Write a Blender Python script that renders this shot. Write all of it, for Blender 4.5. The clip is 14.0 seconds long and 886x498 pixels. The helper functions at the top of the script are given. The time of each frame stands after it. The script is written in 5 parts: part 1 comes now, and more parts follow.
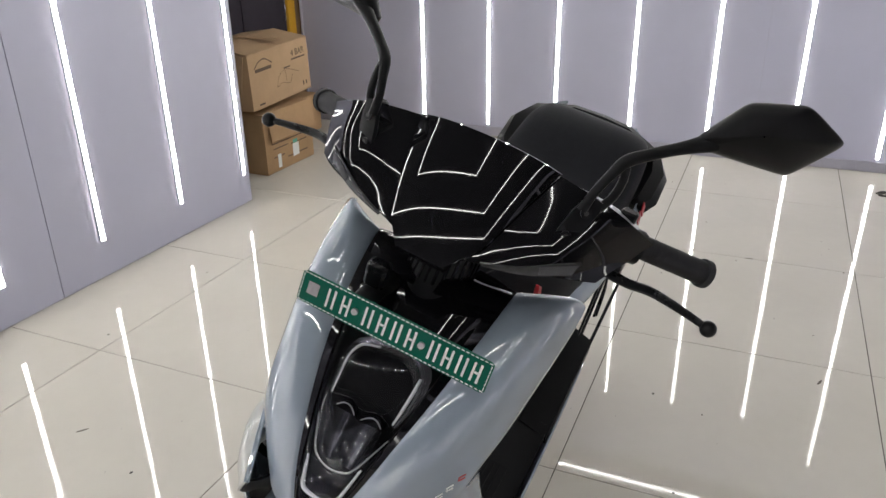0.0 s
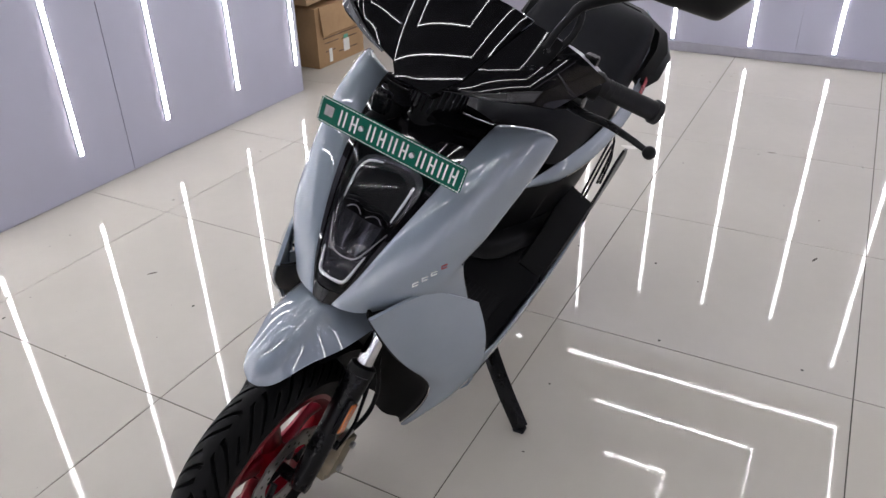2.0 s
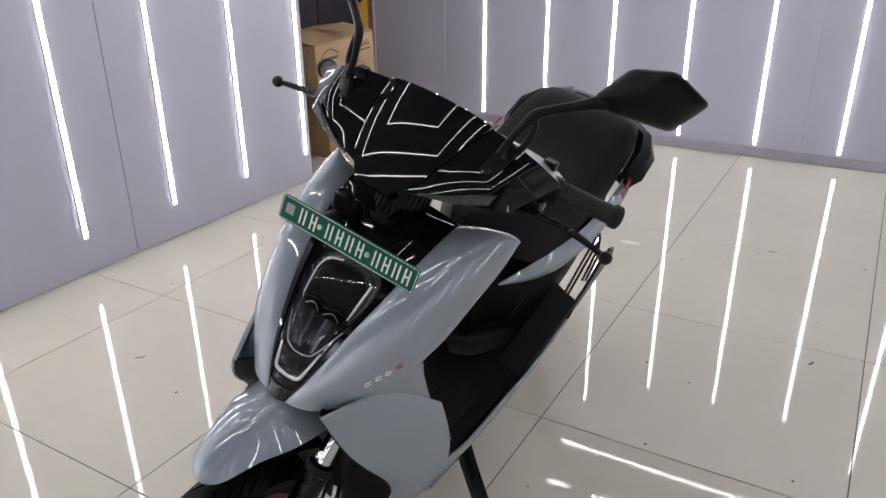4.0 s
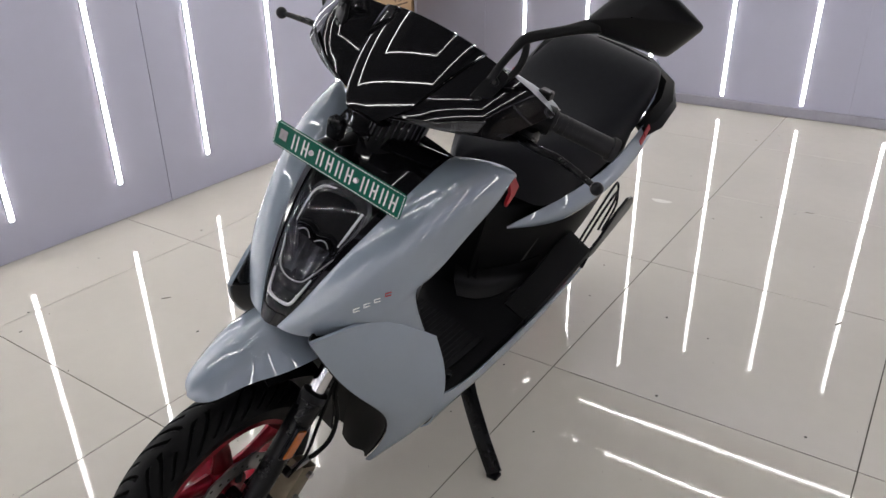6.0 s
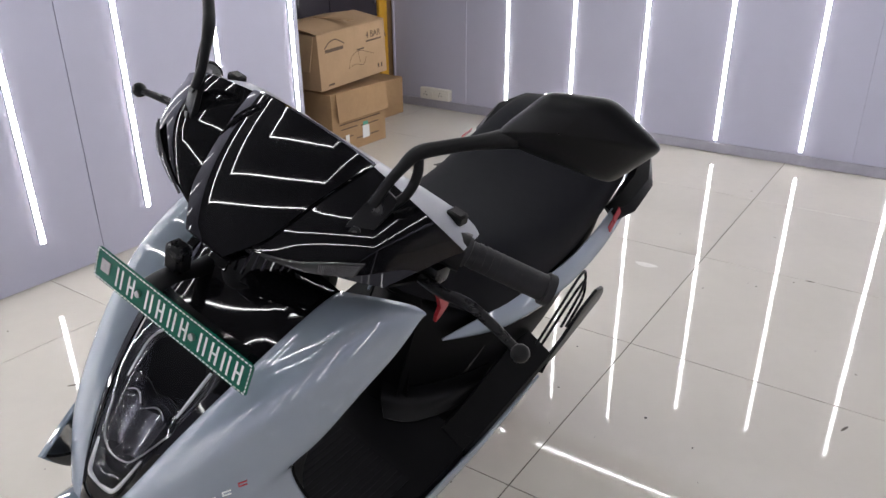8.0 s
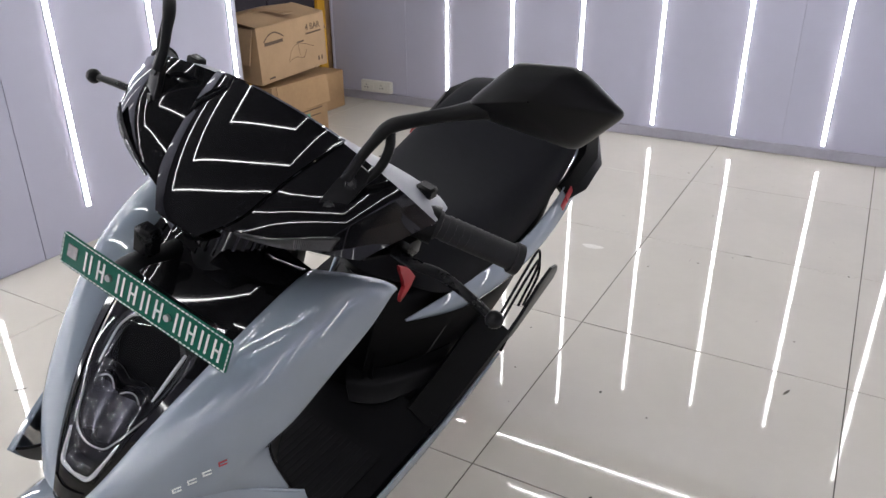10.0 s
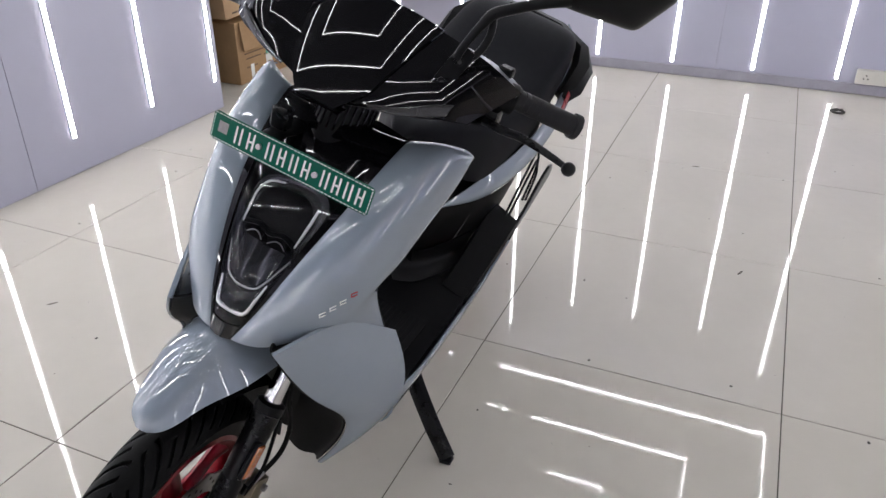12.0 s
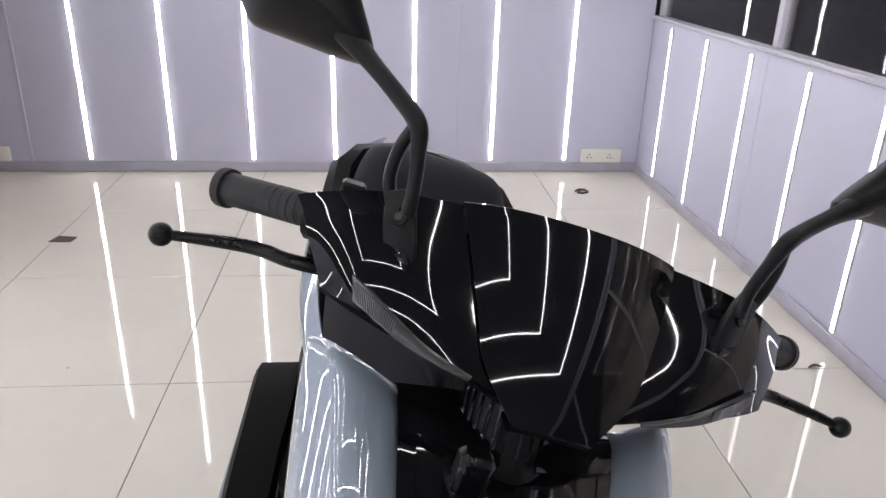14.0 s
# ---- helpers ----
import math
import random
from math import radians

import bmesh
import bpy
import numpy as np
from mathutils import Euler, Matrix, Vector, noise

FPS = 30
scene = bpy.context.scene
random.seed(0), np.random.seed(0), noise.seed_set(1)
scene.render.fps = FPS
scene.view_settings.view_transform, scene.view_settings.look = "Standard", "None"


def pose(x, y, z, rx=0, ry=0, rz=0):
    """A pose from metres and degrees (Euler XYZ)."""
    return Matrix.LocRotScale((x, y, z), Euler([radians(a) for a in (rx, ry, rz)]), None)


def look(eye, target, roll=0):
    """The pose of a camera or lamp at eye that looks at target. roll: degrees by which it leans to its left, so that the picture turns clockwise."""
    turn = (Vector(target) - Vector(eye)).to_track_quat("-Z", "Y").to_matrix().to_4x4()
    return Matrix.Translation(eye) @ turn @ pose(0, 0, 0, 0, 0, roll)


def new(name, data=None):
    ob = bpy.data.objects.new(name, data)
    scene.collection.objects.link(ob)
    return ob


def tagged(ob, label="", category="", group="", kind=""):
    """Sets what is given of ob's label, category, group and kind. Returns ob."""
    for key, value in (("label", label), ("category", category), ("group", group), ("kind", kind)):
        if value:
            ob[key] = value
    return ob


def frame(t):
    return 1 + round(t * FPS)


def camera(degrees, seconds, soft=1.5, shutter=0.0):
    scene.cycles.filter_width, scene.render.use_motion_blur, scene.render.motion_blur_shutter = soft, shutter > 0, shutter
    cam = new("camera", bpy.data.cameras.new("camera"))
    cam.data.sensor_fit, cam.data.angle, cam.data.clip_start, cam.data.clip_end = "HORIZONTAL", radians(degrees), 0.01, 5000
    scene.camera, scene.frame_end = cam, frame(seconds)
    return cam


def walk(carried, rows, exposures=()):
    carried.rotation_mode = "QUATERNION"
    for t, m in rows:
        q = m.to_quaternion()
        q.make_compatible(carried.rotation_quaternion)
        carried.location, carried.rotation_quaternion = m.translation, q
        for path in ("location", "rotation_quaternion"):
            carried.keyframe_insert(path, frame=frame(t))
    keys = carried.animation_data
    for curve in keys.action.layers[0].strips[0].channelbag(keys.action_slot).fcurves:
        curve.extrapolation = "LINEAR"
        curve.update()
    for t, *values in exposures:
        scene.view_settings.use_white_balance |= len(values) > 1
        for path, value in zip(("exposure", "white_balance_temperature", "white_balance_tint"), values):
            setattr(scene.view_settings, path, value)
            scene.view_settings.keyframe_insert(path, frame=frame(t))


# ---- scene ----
cam = camera(61.1, 14.0)
PATH = [
    (0, (0.872, 1.039, 1.333), (0.137, 2.716, 0.529), -0.9),
    (0.5, (0.953, 0.908, 1.297), (0.161, 2.484, 0.356), -1.1),
    (1, (0.962, 0.801, 1.299), (0.174, 2.316, 0.258), -1.6),
    (1.5, (0.984, 0.766, 1.29), (0.199, 2.267, 0.227), -1.6),
    (2, (1.089, 0.826, 1.307), (0.257, 2.347, 0.309), -1.3),
    (2.5, (1.203, 0.872, 1.328), (0.306, 2.413, 0.421), -0.9),
    (3, (1.209, 0.904, 1.326), (0.276, 2.464, 0.492), -0.8),
    (3.2, (1.187, 0.902, 1.331), (0.257, 2.473, 0.514), -0.9),
    (5.3, (1.175, 0.879, 1.298), (0.245, 2.463, 0.505), -0.0),
    (5.5, (1.218, 0.888, 1.289), (0.253, 2.44, 0.475), 0.0),
    (6, (1.271, 0.921, 1.264), (0.251, 2.405, 0.395), -0.9),
    (6.5, (1.272, 0.97, 1.267), (0.255, 2.441, 0.371), -1.0),
    (7, (1.201, 1.107, 1.271), (0.215, 2.601, 0.379), -0.9),
    (7.5, (1.141, 1.227, 1.292), (0.163, 2.745, 0.432), -0.5),
    (8, (1.189, 1.316, 1.296), (0.158, 2.819, 0.472), -0.4),
    (8.2, (1.229, 1.378, 1.301), (0.16, 2.856, 0.481), -0.5),
    (10.3, (1.169, 1.207, 1.277), (0.334, 2.813, 0.427), -0.3),
    (10.5, (1.168, 1.153, 1.276), (0.375, 2.77, 0.407), -0.2),
    (11, (1.207, 0.991, 1.274), (0.459, 2.599, 0.349), -0.1),
    (11.5, (1.204, 0.912, 1.263), (0.466, 2.500, 0.297), -0.3),
    (12, (1.088, 0.919, 1.275), (0.398, 2.531, 0.313), 0.2),
    (12.5, (0.902, 0.926, 1.291), (0.296, 2.605, 0.39), 0.8),
    (13, (0.75, 1.034, 1.287), (0.27, 2.782, 0.442), 1.2),
    (13.2, (0.666, 1.128, 1.287), (0.274, 2.907, 0.461), 1.2),
    (13.5, (0.559, 1.229, 1.298), (0.314, 3.044, 0.492), 1.4),
    (13.8, (0.448, 1.302, 1.296), (0.4365, 3.141, 0.511), 1.5),
    (14, (0.350, 1.34, 1.307), (0.524, 3.178, 0.539), 1.6),
]
EXPOSURES = [(0, -0.21, 6800, 4), (0.7, -0.18, 6600, 8), (1.5, -0.12, 6450, 9), (3, -0.23, 6600, 8), (5.5, -0.24, 6800, 6), (6.5, -0.13, 6550, 7), (8, -0.05, 6500, 8), (10.5, -0.04, 6500, 7), (12.5, -0.09, 6450, 8), (13.3, -0.08, 6500, 8), (14, 0.1, 6600, 9)]
walk(cam, [(t, look(eye, target, roll)) for t, eye, target, roll in PATH], EXPOSURES)

# ---- light and exposure ----
world = bpy.data.worlds.new("world")
scene.world = world
world.use_nodes = True
world.node_tree.nodes["Background"].inputs[0].default_value = (0.02, 0.02, 0.022, 1)
world.node_tree.nodes["Background"].inputs[1].default_value = 0.3
LED = 27.0          # brightness of every LED diffuser

# ---- materials ----
def mat(name, color, rough=0.5, metal=0.0, coat=0.0, vary=0.0, scale=20.0, bump=0.0, bscale=200.0, rvary=0.0, ior=1.5, coat_rough=0.03, fleck=0.0, spec=0.5):
    """A principled surface with broad and fine variation of colour, gloss and relief."""
    m = bpy.data.materials.new(name)
    m.use_nodes = True
    nt = m.node_tree
    b = nt.nodes["Principled BSDF"]
    b.inputs["Base Color"].default_value = (*color, 1)
    b.inputs["Roughness"].default_value = rough
    b.inputs["Metallic"].default_value = metal
    b.inputs["Coat Weight"].default_value = coat
    b.inputs["Coat Roughness"].default_value = coat_rough
    b.inputs["IOR"].default_value = ior
    b.inputs["Specular IOR Level"].default_value = spec
    tc = nt.nodes.new("ShaderNodeTexCoord")
    if vary or rvary:
        n1 = nt.nodes.new("ShaderNodeTexNoise")
        n1.inputs["Scale"].default_value = scale
        n1.inputs["Detail"].default_value = 6
        nt.links.new(tc.outputs["Object"], n1.inputs["Vector"])
        n2 = nt.nodes.new("ShaderNodeTexNoise")
        n2.inputs["Scale"].default_value = scale * 9
        n2.inputs["Detail"].default_value = 3
        nt.links.new(tc.outputs["Object"], n2.inputs["Vector"])
        mx = nt.nodes.new("ShaderNodeMath")
        mx.operation = "MULTIPLY_ADD"
        mx.inputs[1].default_value = 0.35
        nt.links.new(n2.outputs["Fac"], mx.inputs[0])
        nt.links.new(n1.outputs["Fac"], mx.inputs[2])
        if vary:
            r = nt.nodes.new("ShaderNodeMapRange")
            r.inputs["From Min"].default_value, r.inputs["From Max"].default_value = 0.35, 1.0
            r.inputs["To Min"].default_value, r.inputs["To Max"].default_value = 1 - vary, 1 + vary
            nt.links.new(mx.outputs[0], r.inputs["Value"])
            mul = nt.nodes.new("ShaderNodeMix")
            mul.data_type, mul.blend_type = "RGBA", "MULTIPLY"
            mul.inputs["Factor"].default_value = 1
            mul.inputs["A"].default_value = (*color, 1)
            nt.links.new(r.outputs["Result"], mul.inputs["B"])
            nt.links.new(mul.outputs["Result"], b.inputs["Base Color"])
        if rvary:
            r = nt.nodes.new("ShaderNodeMapRange")
            r.inputs["From Min"].default_value, r.inputs["From Max"].default_value = 0.35, 1.0
            r.inputs["To Min"].default_value, r.inputs["To Max"].default_value = max(0.0, rough - rvary), rough + rvary
            nt.links.new(mx.outputs[0], r.inputs["Value"])
            nt.links.new(r.outputs["Result"], b.inputs["Roughness"])
    if bump:
        n3 = nt.nodes.new("ShaderNodeTexNoise")
        n3.inputs["Scale"].default_value = bscale
        n3.inputs["Detail"].default_value = 4
        nt.links.new(tc.outputs["Object"], n3.inputs["Vector"])
        bp = nt.nodes.new("ShaderNodeBump")
        bp.inputs["Strength"].default_value = bump
        bp.inputs["Distance"].default_value = 0.0005
        nt.links.new(n3.outputs["Fac"], bp.inputs["Height"])
        nt.links.new(bp.outputs["Normal"], b.inputs["Normal"])
    return m


def glow(name, color, strength):
    m = bpy.data.materials.new(name)
    m.use_nodes = True
    b = m.node_tree.nodes["Principled BSDF"]
    b.inputs["Base Color"].default_value = (0.9, 0.9, 0.9, 1)
    b.inputs["Emission Color"].default_value = (*color, 1)
    b.inputs["Emission Strength"].default_value = strength
    return m


def clear(name, tint=(1, 1, 1), gloss=0.02):
    """Thin clear plastic or glass: see-through with a mirror sheen."""
    m = bpy.data.materials.new(name)
    m.use_nodes = True
    nt = m.node_tree
    out = nt.nodes["Material Output"]
    nt.nodes.remove(nt.nodes["Principled BSDF"])
    tr = nt.nodes.new("ShaderNodeBsdfTransparent")
    tr.inputs[0].default_value = (*tint, 1)
    gl = nt.nodes.new("ShaderNodeBsdfGlossy")
    gl.inputs["Roughness"].default_value = gloss
    fr = nt.nodes.new("ShaderNodeFresnel")
    fr.inputs[0].default_value = 1.5
    mx = nt.nodes.new("ShaderNodeMixShader")
    nt.links.new(fr.outputs[0], mx.inputs[0])
    nt.links.new(tr.outputs[0], mx.inputs[1])
    nt.links.new(gl.outputs[0], mx.inputs[2])
    nt.links.new(mx.outputs[0], out.inputs[0])
    return m


M_WALL = mat("lavender_panel", (0.455, 0.455, 0.56), 0.42, vary=0.04, scale=1.3, rvary=0.06, spec=0.35, bump=0.03, bscale=6)
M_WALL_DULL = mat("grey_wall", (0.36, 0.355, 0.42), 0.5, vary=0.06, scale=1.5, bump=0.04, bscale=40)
M_TRIM = mat("grey_trim", (0.42, 0.41, 0.47), 0.35, vary=0.08, scale=5)
M_SKIRT = mat("dusty_baseboard", (0.36, 0.35, 0.41), 0.4, vary=0.15, scale=7)
M_CEIL = mat("ceiling_dark", (0.05, 0.05, 0.055), 0.5, vary=0.04, scale=1.0)
M_TILE = mat("cream_porcelain", (0.565, 0.535, 0.475), 0.033, vary=0.05, scale=2.2, rvary=0.012, ior=1.43)
M_GROUT = mat("dark_grout", (0.09, 0.078, 0.064), 0.9, vary=0.3, scale=30)
M_LED = glow("led_diffuser", (1.0, 0.98, 1.0), LED)
M_LED_LEFT = glow("led_diffuser_partition", (1.0, 0.98, 1.0), LED * 1.17)
M_LED_LOW = glow("led_diffuser_low_wall", (1.0, 0.98, 1.0), LED * 0.35)
M_LED_CEIL = glow("led_diffuser_ceiling", (1.0, 0.98, 1.0), LED * 1.7)
M_ALU = mat("aluminium_channel", (0.75, 0.75, 0.77), 0.35, metal=0.9)
M_GLASS = clear("window_glass", (0.88, 0.87, 0.87))
M_DARKROOM = mat("dim_room_wall", (0.74, 0.67, 0.60), 0.8, vary=0.2, scale=2)
M_GREY = mat("blue_grey_paint", (0.245, 0.288, 0.345), 0.03, vary=0.03, scale=14, ior=2.0)
M_BLACK = mat("gloss_black_plastic", (0.004, 0.004, 0.005), 0.035, rvary=0.01, scale=8, spec=0.45)
M_MATTE = mat("grained_black_plastic", (0.0040, 0.0040, 0.0048), 0.35, spec=0.16, vary=0.15, scale=60, bump=0.25, bscale=900)
M_SATIN = mat("satin_black_metal", (0.003, 0.003, 0.004), 0.28, spec=0.22, rvary=0.03, scale=40)
M_SEAT = mat("black_leatherette", (0.0088, 0.0092, 0.0118), 0.6, spec=0.07, vary=0.12, scale=50, bump=0.35, bscale=700)
M_RUBBER = mat("tyre_rubber", (0.003, 0.003, 0.0034), 0.5, spec=0.12, vary=0.2, scale=30, bump=0.3, bscale=500)
M_GRIP = mat("grip_rubber", (0.011, 0.011, 0.013), 0.6, spec=0.3, vary=0.2, scale=60, bump=0.5, bscale=900)
M_FOOTMAT = mat("foot_mat_rubber", (0.0045, 0.0045, 0.0055), 0.55, spec=0.12, vary=0.2, scale=80, bump=0.5, bscale=700)
M_RED = mat("candy_red_paint", (0.20, 0.001, 0.012), 0.28, metal=0.9, coat=0.4)
M_DULL = mat("flat_black_plastic", (0.0024, 0.0024, 0.0030), 0.5, spec=0.09, vary=0.2, scale=40, bump=0.12, bscale=700)
M_REDP = mat("red_plastic", (0.34, 0.006, 0.016), 0.42, coat=0.1)
M_CHROME = mat("chrome", (0.66, 0.66, 0.68), 0.05, metal=1.0)
M_STEEL = mat("brushed_steel", (0.42, 0.42, 0.43), 0.3, metal=1.0, vary=0.15, scale=60)
M_BRASS = mat("dull_bronze_metal", (0.22, 0.185, 0.13), 0.42, metal=0.8, vary=0.2, scale=40)
M_AMBER = mat("amber_reflector", (0.42, 0.11, 0.02), 0.25, coat=0.6, bump=0.5, bscale=600)
M_SILVER = mat("light_grey_plastic", (0.22, 0.23, 0.26), 0.35, vary=0.05, scale=40, bump=0.1, bscale=800)
M_PLATE = mat("green_plate", (0.0, 0.088, 0.055), 0.3, vary=0.06, scale=60, spec=0.15)
M_WHITE = mat("white_print", (0.72, 0.75, 0.74), 0.45, vary=0.1, scale=90)
M_HOLO = mat("grey_hologram", (0.28, 0.27, 0.28), 0.3, vary=0.2, scale=200)
M_LENS = clear("clear_lens", (0.9, 0.9, 0.92), 0.02)
M_DARKCHROME = mat("smoked_chrome", (0.30, 0.30, 0.32), 0.16, metal=1.0)
M_DRL = mat("silver_light_guide", (0.80, 0.81, 0.83), 0.2, metal=0.15)
M_REFLECTOR = mat("lamp_reflector", (0.16, 0.16, 0.175), 0.2, metal=1.0, bump=0.4, bscale=420)
M_SMOKE = mat("smoked_lamp_floor", (0.003, 0.003, 0.004), 0.3, spec=0.1)
M_BULB = mat("dark_signal_lens", (0.03, 0.03, 0.033), 0.15, vary=0.2, scale=120)
M_BULB2 = mat("ribbed_signal_lens", (0.10, 0.10, 0.11), 0.25, metal=0.3)
M_MIRROR = mat("mirror_glass", (0.85, 0.85, 0.87), 0.02, metal=1.0)
M_CARD = mat("kraft_cardboard", (0.40, 0.265, 0.15), 0.85, vary=0.12, scale=6, bump=0.3, bscale=120)
M_CARD2 = mat("worn_kraft_cardboard", (0.36, 0.225, 0.115), 0.85, vary=0.16, scale=5, bump=0.3, bscale=120)
M_INK = mat("dark_print", (0.10, 0.065, 0.04), 0.8)
M_CAB = mat("dark_laminate", (0.03, 0.025, 0.032), 0.12, vary=0.1, scale=3)
M_YELLOW = mat("yellow_paint", (0.62, 0.33, 0.02), 0.5, vary=0.12, scale=6)
M_BROWN = mat("brown_board", (0.20, 0.12, 0.06), 0.6, vary=0.2, scale=8)
M_SOCKET = mat("ivory_plastic", (0.66, 0.64, 0.58), 0.35)
M_HOLE = mat("dark_slot", (0.03, 0.03, 0.03), 0.6)
M_STICKER = mat("white_sticker", (0.75, 0.76, 0.74), 0.5)
M_TEAL = mat("green_sticker", (0.10, 0.36, 0.26), 0.5)
M_DRIED = mat("dried_residue", (0.62, 0.60, 0.55), 0.5, vary=0.1, scale=60)
M_DIRT = mat("dark_scrap", (0.05, 0.045, 0.04), 0.8)
M_ORANGE = mat("orange_cloth", (0.35, 0.12, 0.05), 0.8)


# ---- mesh helpers ----
def part(name, me, material, parent=None, label="", smooth=True):
    """Links a mesh or bmesh as one mesh object under a thing or part."""
    if isinstance(me, bmesh.types.BMesh):
        d = bpy.data.meshes.new(name)
        bmesh.ops.recalc_face_normals(me, faces=me.faces)
        me.to_mesh(d)
        me.free()
        me = d
    if material and not me.materials:
        me.materials.append(material)
    if smooth:
        me.polygons.foreach_set("use_smooth", [True] * len(me.polygons))
        me.set_sharp_from_angle(angle=radians(38))
    ob = new(name, me)
    if parent:
        ob.parent = parent
    if label:
        ob["label"] = label
    return ob


def thing(name, label, category, m=None, group="", kind=""):
    ob = new(name)
    ob.empty_display_size = 0.05
    if m is not None:
        ob.matrix_basis = m
    return tagged(ob, label, category, group, kind)


def box(lo, hi, bevel=0.0, seg=1, bm=None):
    bm = bm or bmesh.new()
    made = bmesh.ops.create_cube(bm, size=1)["verts"]
    for v in made:
        v.co = Vector([lo[i] + (v.co[i] + 0.5) * (hi[i] - lo[i]) for i in range(3)])
    if bevel:
        edges = list({e for v in made for e in v.link_edges})
        bmesh.ops.bevel(bm, geom=edges, offset=bevel, segments=seg, affect="EDGES", profile=0.6)
    return bm


def spline(points, n):
    """Catmull-Rom through the first axis of an array, n samples a span."""
    p = np.asarray(points, float)
    if len(p) == 2:
        t = np.linspace(0, 1, n + 1).reshape((-1,) + (1,) * (p.ndim - 1))
        return p[0] + (p[1] - p[0]) * t
    q = np.concatenate([[2 * p[0] - p[1]], p, [2 * p[-1] - p[-2]]])
    out = []
    for i in range(1, len(q) - 2):
        for k in range(n):
            t = k / n
            a, b, c, d = q[i - 1], q[i], q[i + 1], q[i + 2]
            out.append(0.5 * (2 * b + (c - a) * t + (2 * a - 5 * b + 4 * c - d) * t * t + (3 * b - a - 3 * c + d) * t ** 3))
    out.append(q[-2])
    return np.array(out)


def curve_through(points, n):
    """A curve of continuous curvature through the first axis of an array, n samples a span."""
    p = np.asarray(points, float)
    m = len(p)
    if m == 2:
        return spline(p, n)
    flat = p.reshape(m, -1)
    steps = np.linalg.norm(np.diff(p, axis=0), axis=-1).reshape(m - 1, -1).mean(axis=1)
    t = np.concatenate([[0.0], np.cumsum(np.maximum(steps, 1e-5) ** 0.75)])
    h = np.diff(t)
    a, rhs = np.eye(m), np.zeros_like(flat)
    for i in range(1, m - 1):
        a[i, i - 1:i + 2] = h[i - 1], 2 * (h[i - 1] + h[i]), h[i]
        rhs[i] = 6 * ((flat[i + 1] - flat[i]) / h[i] - (flat[i] - flat[i - 1]) / h[i - 1])
    bend = np.linalg.solve(a, rhs)
    out = []
    for i in range(m - 1):
        for k in range(n):
            w = k / n
            x, y = h[i] * (1 - w), h[i] * w
            out.append((bend[i] * x ** 3 + bend[i + 1] * y ** 3) / (6 * h[i]) + (flat[i] / h[i] - bend[i] * h[i] / 6) * x + (flat[i + 1] / h[i] - bend[i + 1] * h[i] / 6) * y)
    out.append(flat[-1])
    return np.array(out).reshape((-1,) + p.shape[1:])


def flip(rows):
    r = np.array(rows, float)
    r[..., 0] *= -1
    return r


def patch(rows, n=5, thick=0.004, closed=False):
    """A smooth sheet through rows of control points, with thickness."""
    g = curve_through(rows, n) if n > 1 else spline(rows, n)
    g = np.swapaxes(g, 0, 1)
    g = np.swapaxes(curve_through(g, n) if n > 1 else spline(g, n), 0, 1)
    a, b = g.shape[:2]
    du, dv = np.gradient(g, axis=1), np.gradient(g, axis=0)
    nor = np.cross(du, dv)
    nor /= np.maximum(np.linalg.norm(nor, axis=2, keepdims=True), 1e-9)
    verts = [tuple(v) for v in g.reshape(-1, 3)]
    faces = [(i * b + j, i * b + j + 1, (i + 1) * b + j + 1, (i + 1) * b + j) for i in range(a - 1) for j in range(b - 1)]
    if thick:
        o = a * b
        verts += [tuple(v) for v in (g + nor * thick).reshape(-1, 3)]
        faces += [tuple(o + k for k in reversed(f)) for f in faces[:]]
        rim = [i * b for i in range(a)] + [(a - 1) * b + j for j in range(1, b)] + [i * b + b - 1 for i in range(a - 2, -1, -1)] + [j for j in range(b - 2, 0, -1)]
        faces += [(rim[k], rim[(k + 1) % len(rim)], o + rim[(k + 1) % len(rim)], o + rim[k]) for k in range(len(rim))]
    bm = bmesh.new()
    vs = [bm.verts.new(v) for v in verts]
    for f in faces:
        bm.faces.new([vs[k] for k in f])
    bmesh.ops.remove_doubles(bm, verts=bm.verts, dist=0.00005)
    return bm


def tube(points, radius, seg=10, n=5, flat=1.0, up=(0, 0, 1), bm=None, cap=True):
    """A round or flattened rod along a smooth path; radius a number or one for each point."""
    p = spline(points, n) if n > 1 else np.asarray(points, float)
    rad = np.asarray(radius, float)
    rad = np.full(len(p), float(rad)) if rad.ndim == 0 else (spline(rad, n) if n > 1 else rad)
    bm = bm or bmesh.new()
    tang = np.gradient(p, axis=0)
    rings = []
    for c, t, r in zip(p, tang, rad):
        t = Vector(t).normalized()
        s = t.cross(Vector(up))
        s = s.normalized() if s.length > 1e-4 else t.orthogonal().normalized()
        w = s.cross(t).normalized()
        rings.append([bm.verts.new(Vector(c) + s * (r * math.cos(a)) + w * (r * flat * math.sin(a))) for a in np.linspace(0, 2 * math.pi, seg, endpoint=False)])
    for a, b in zip(rings, rings[1:]):
        for k in range(seg):
            bm.faces.new((a[k], a[(k + 1) % seg], b[(k + 1) % seg], b[k]))
    if cap:
        bm.faces.new(rings[0][::-1])
        bm.faces.new(rings[-1])
    return bm


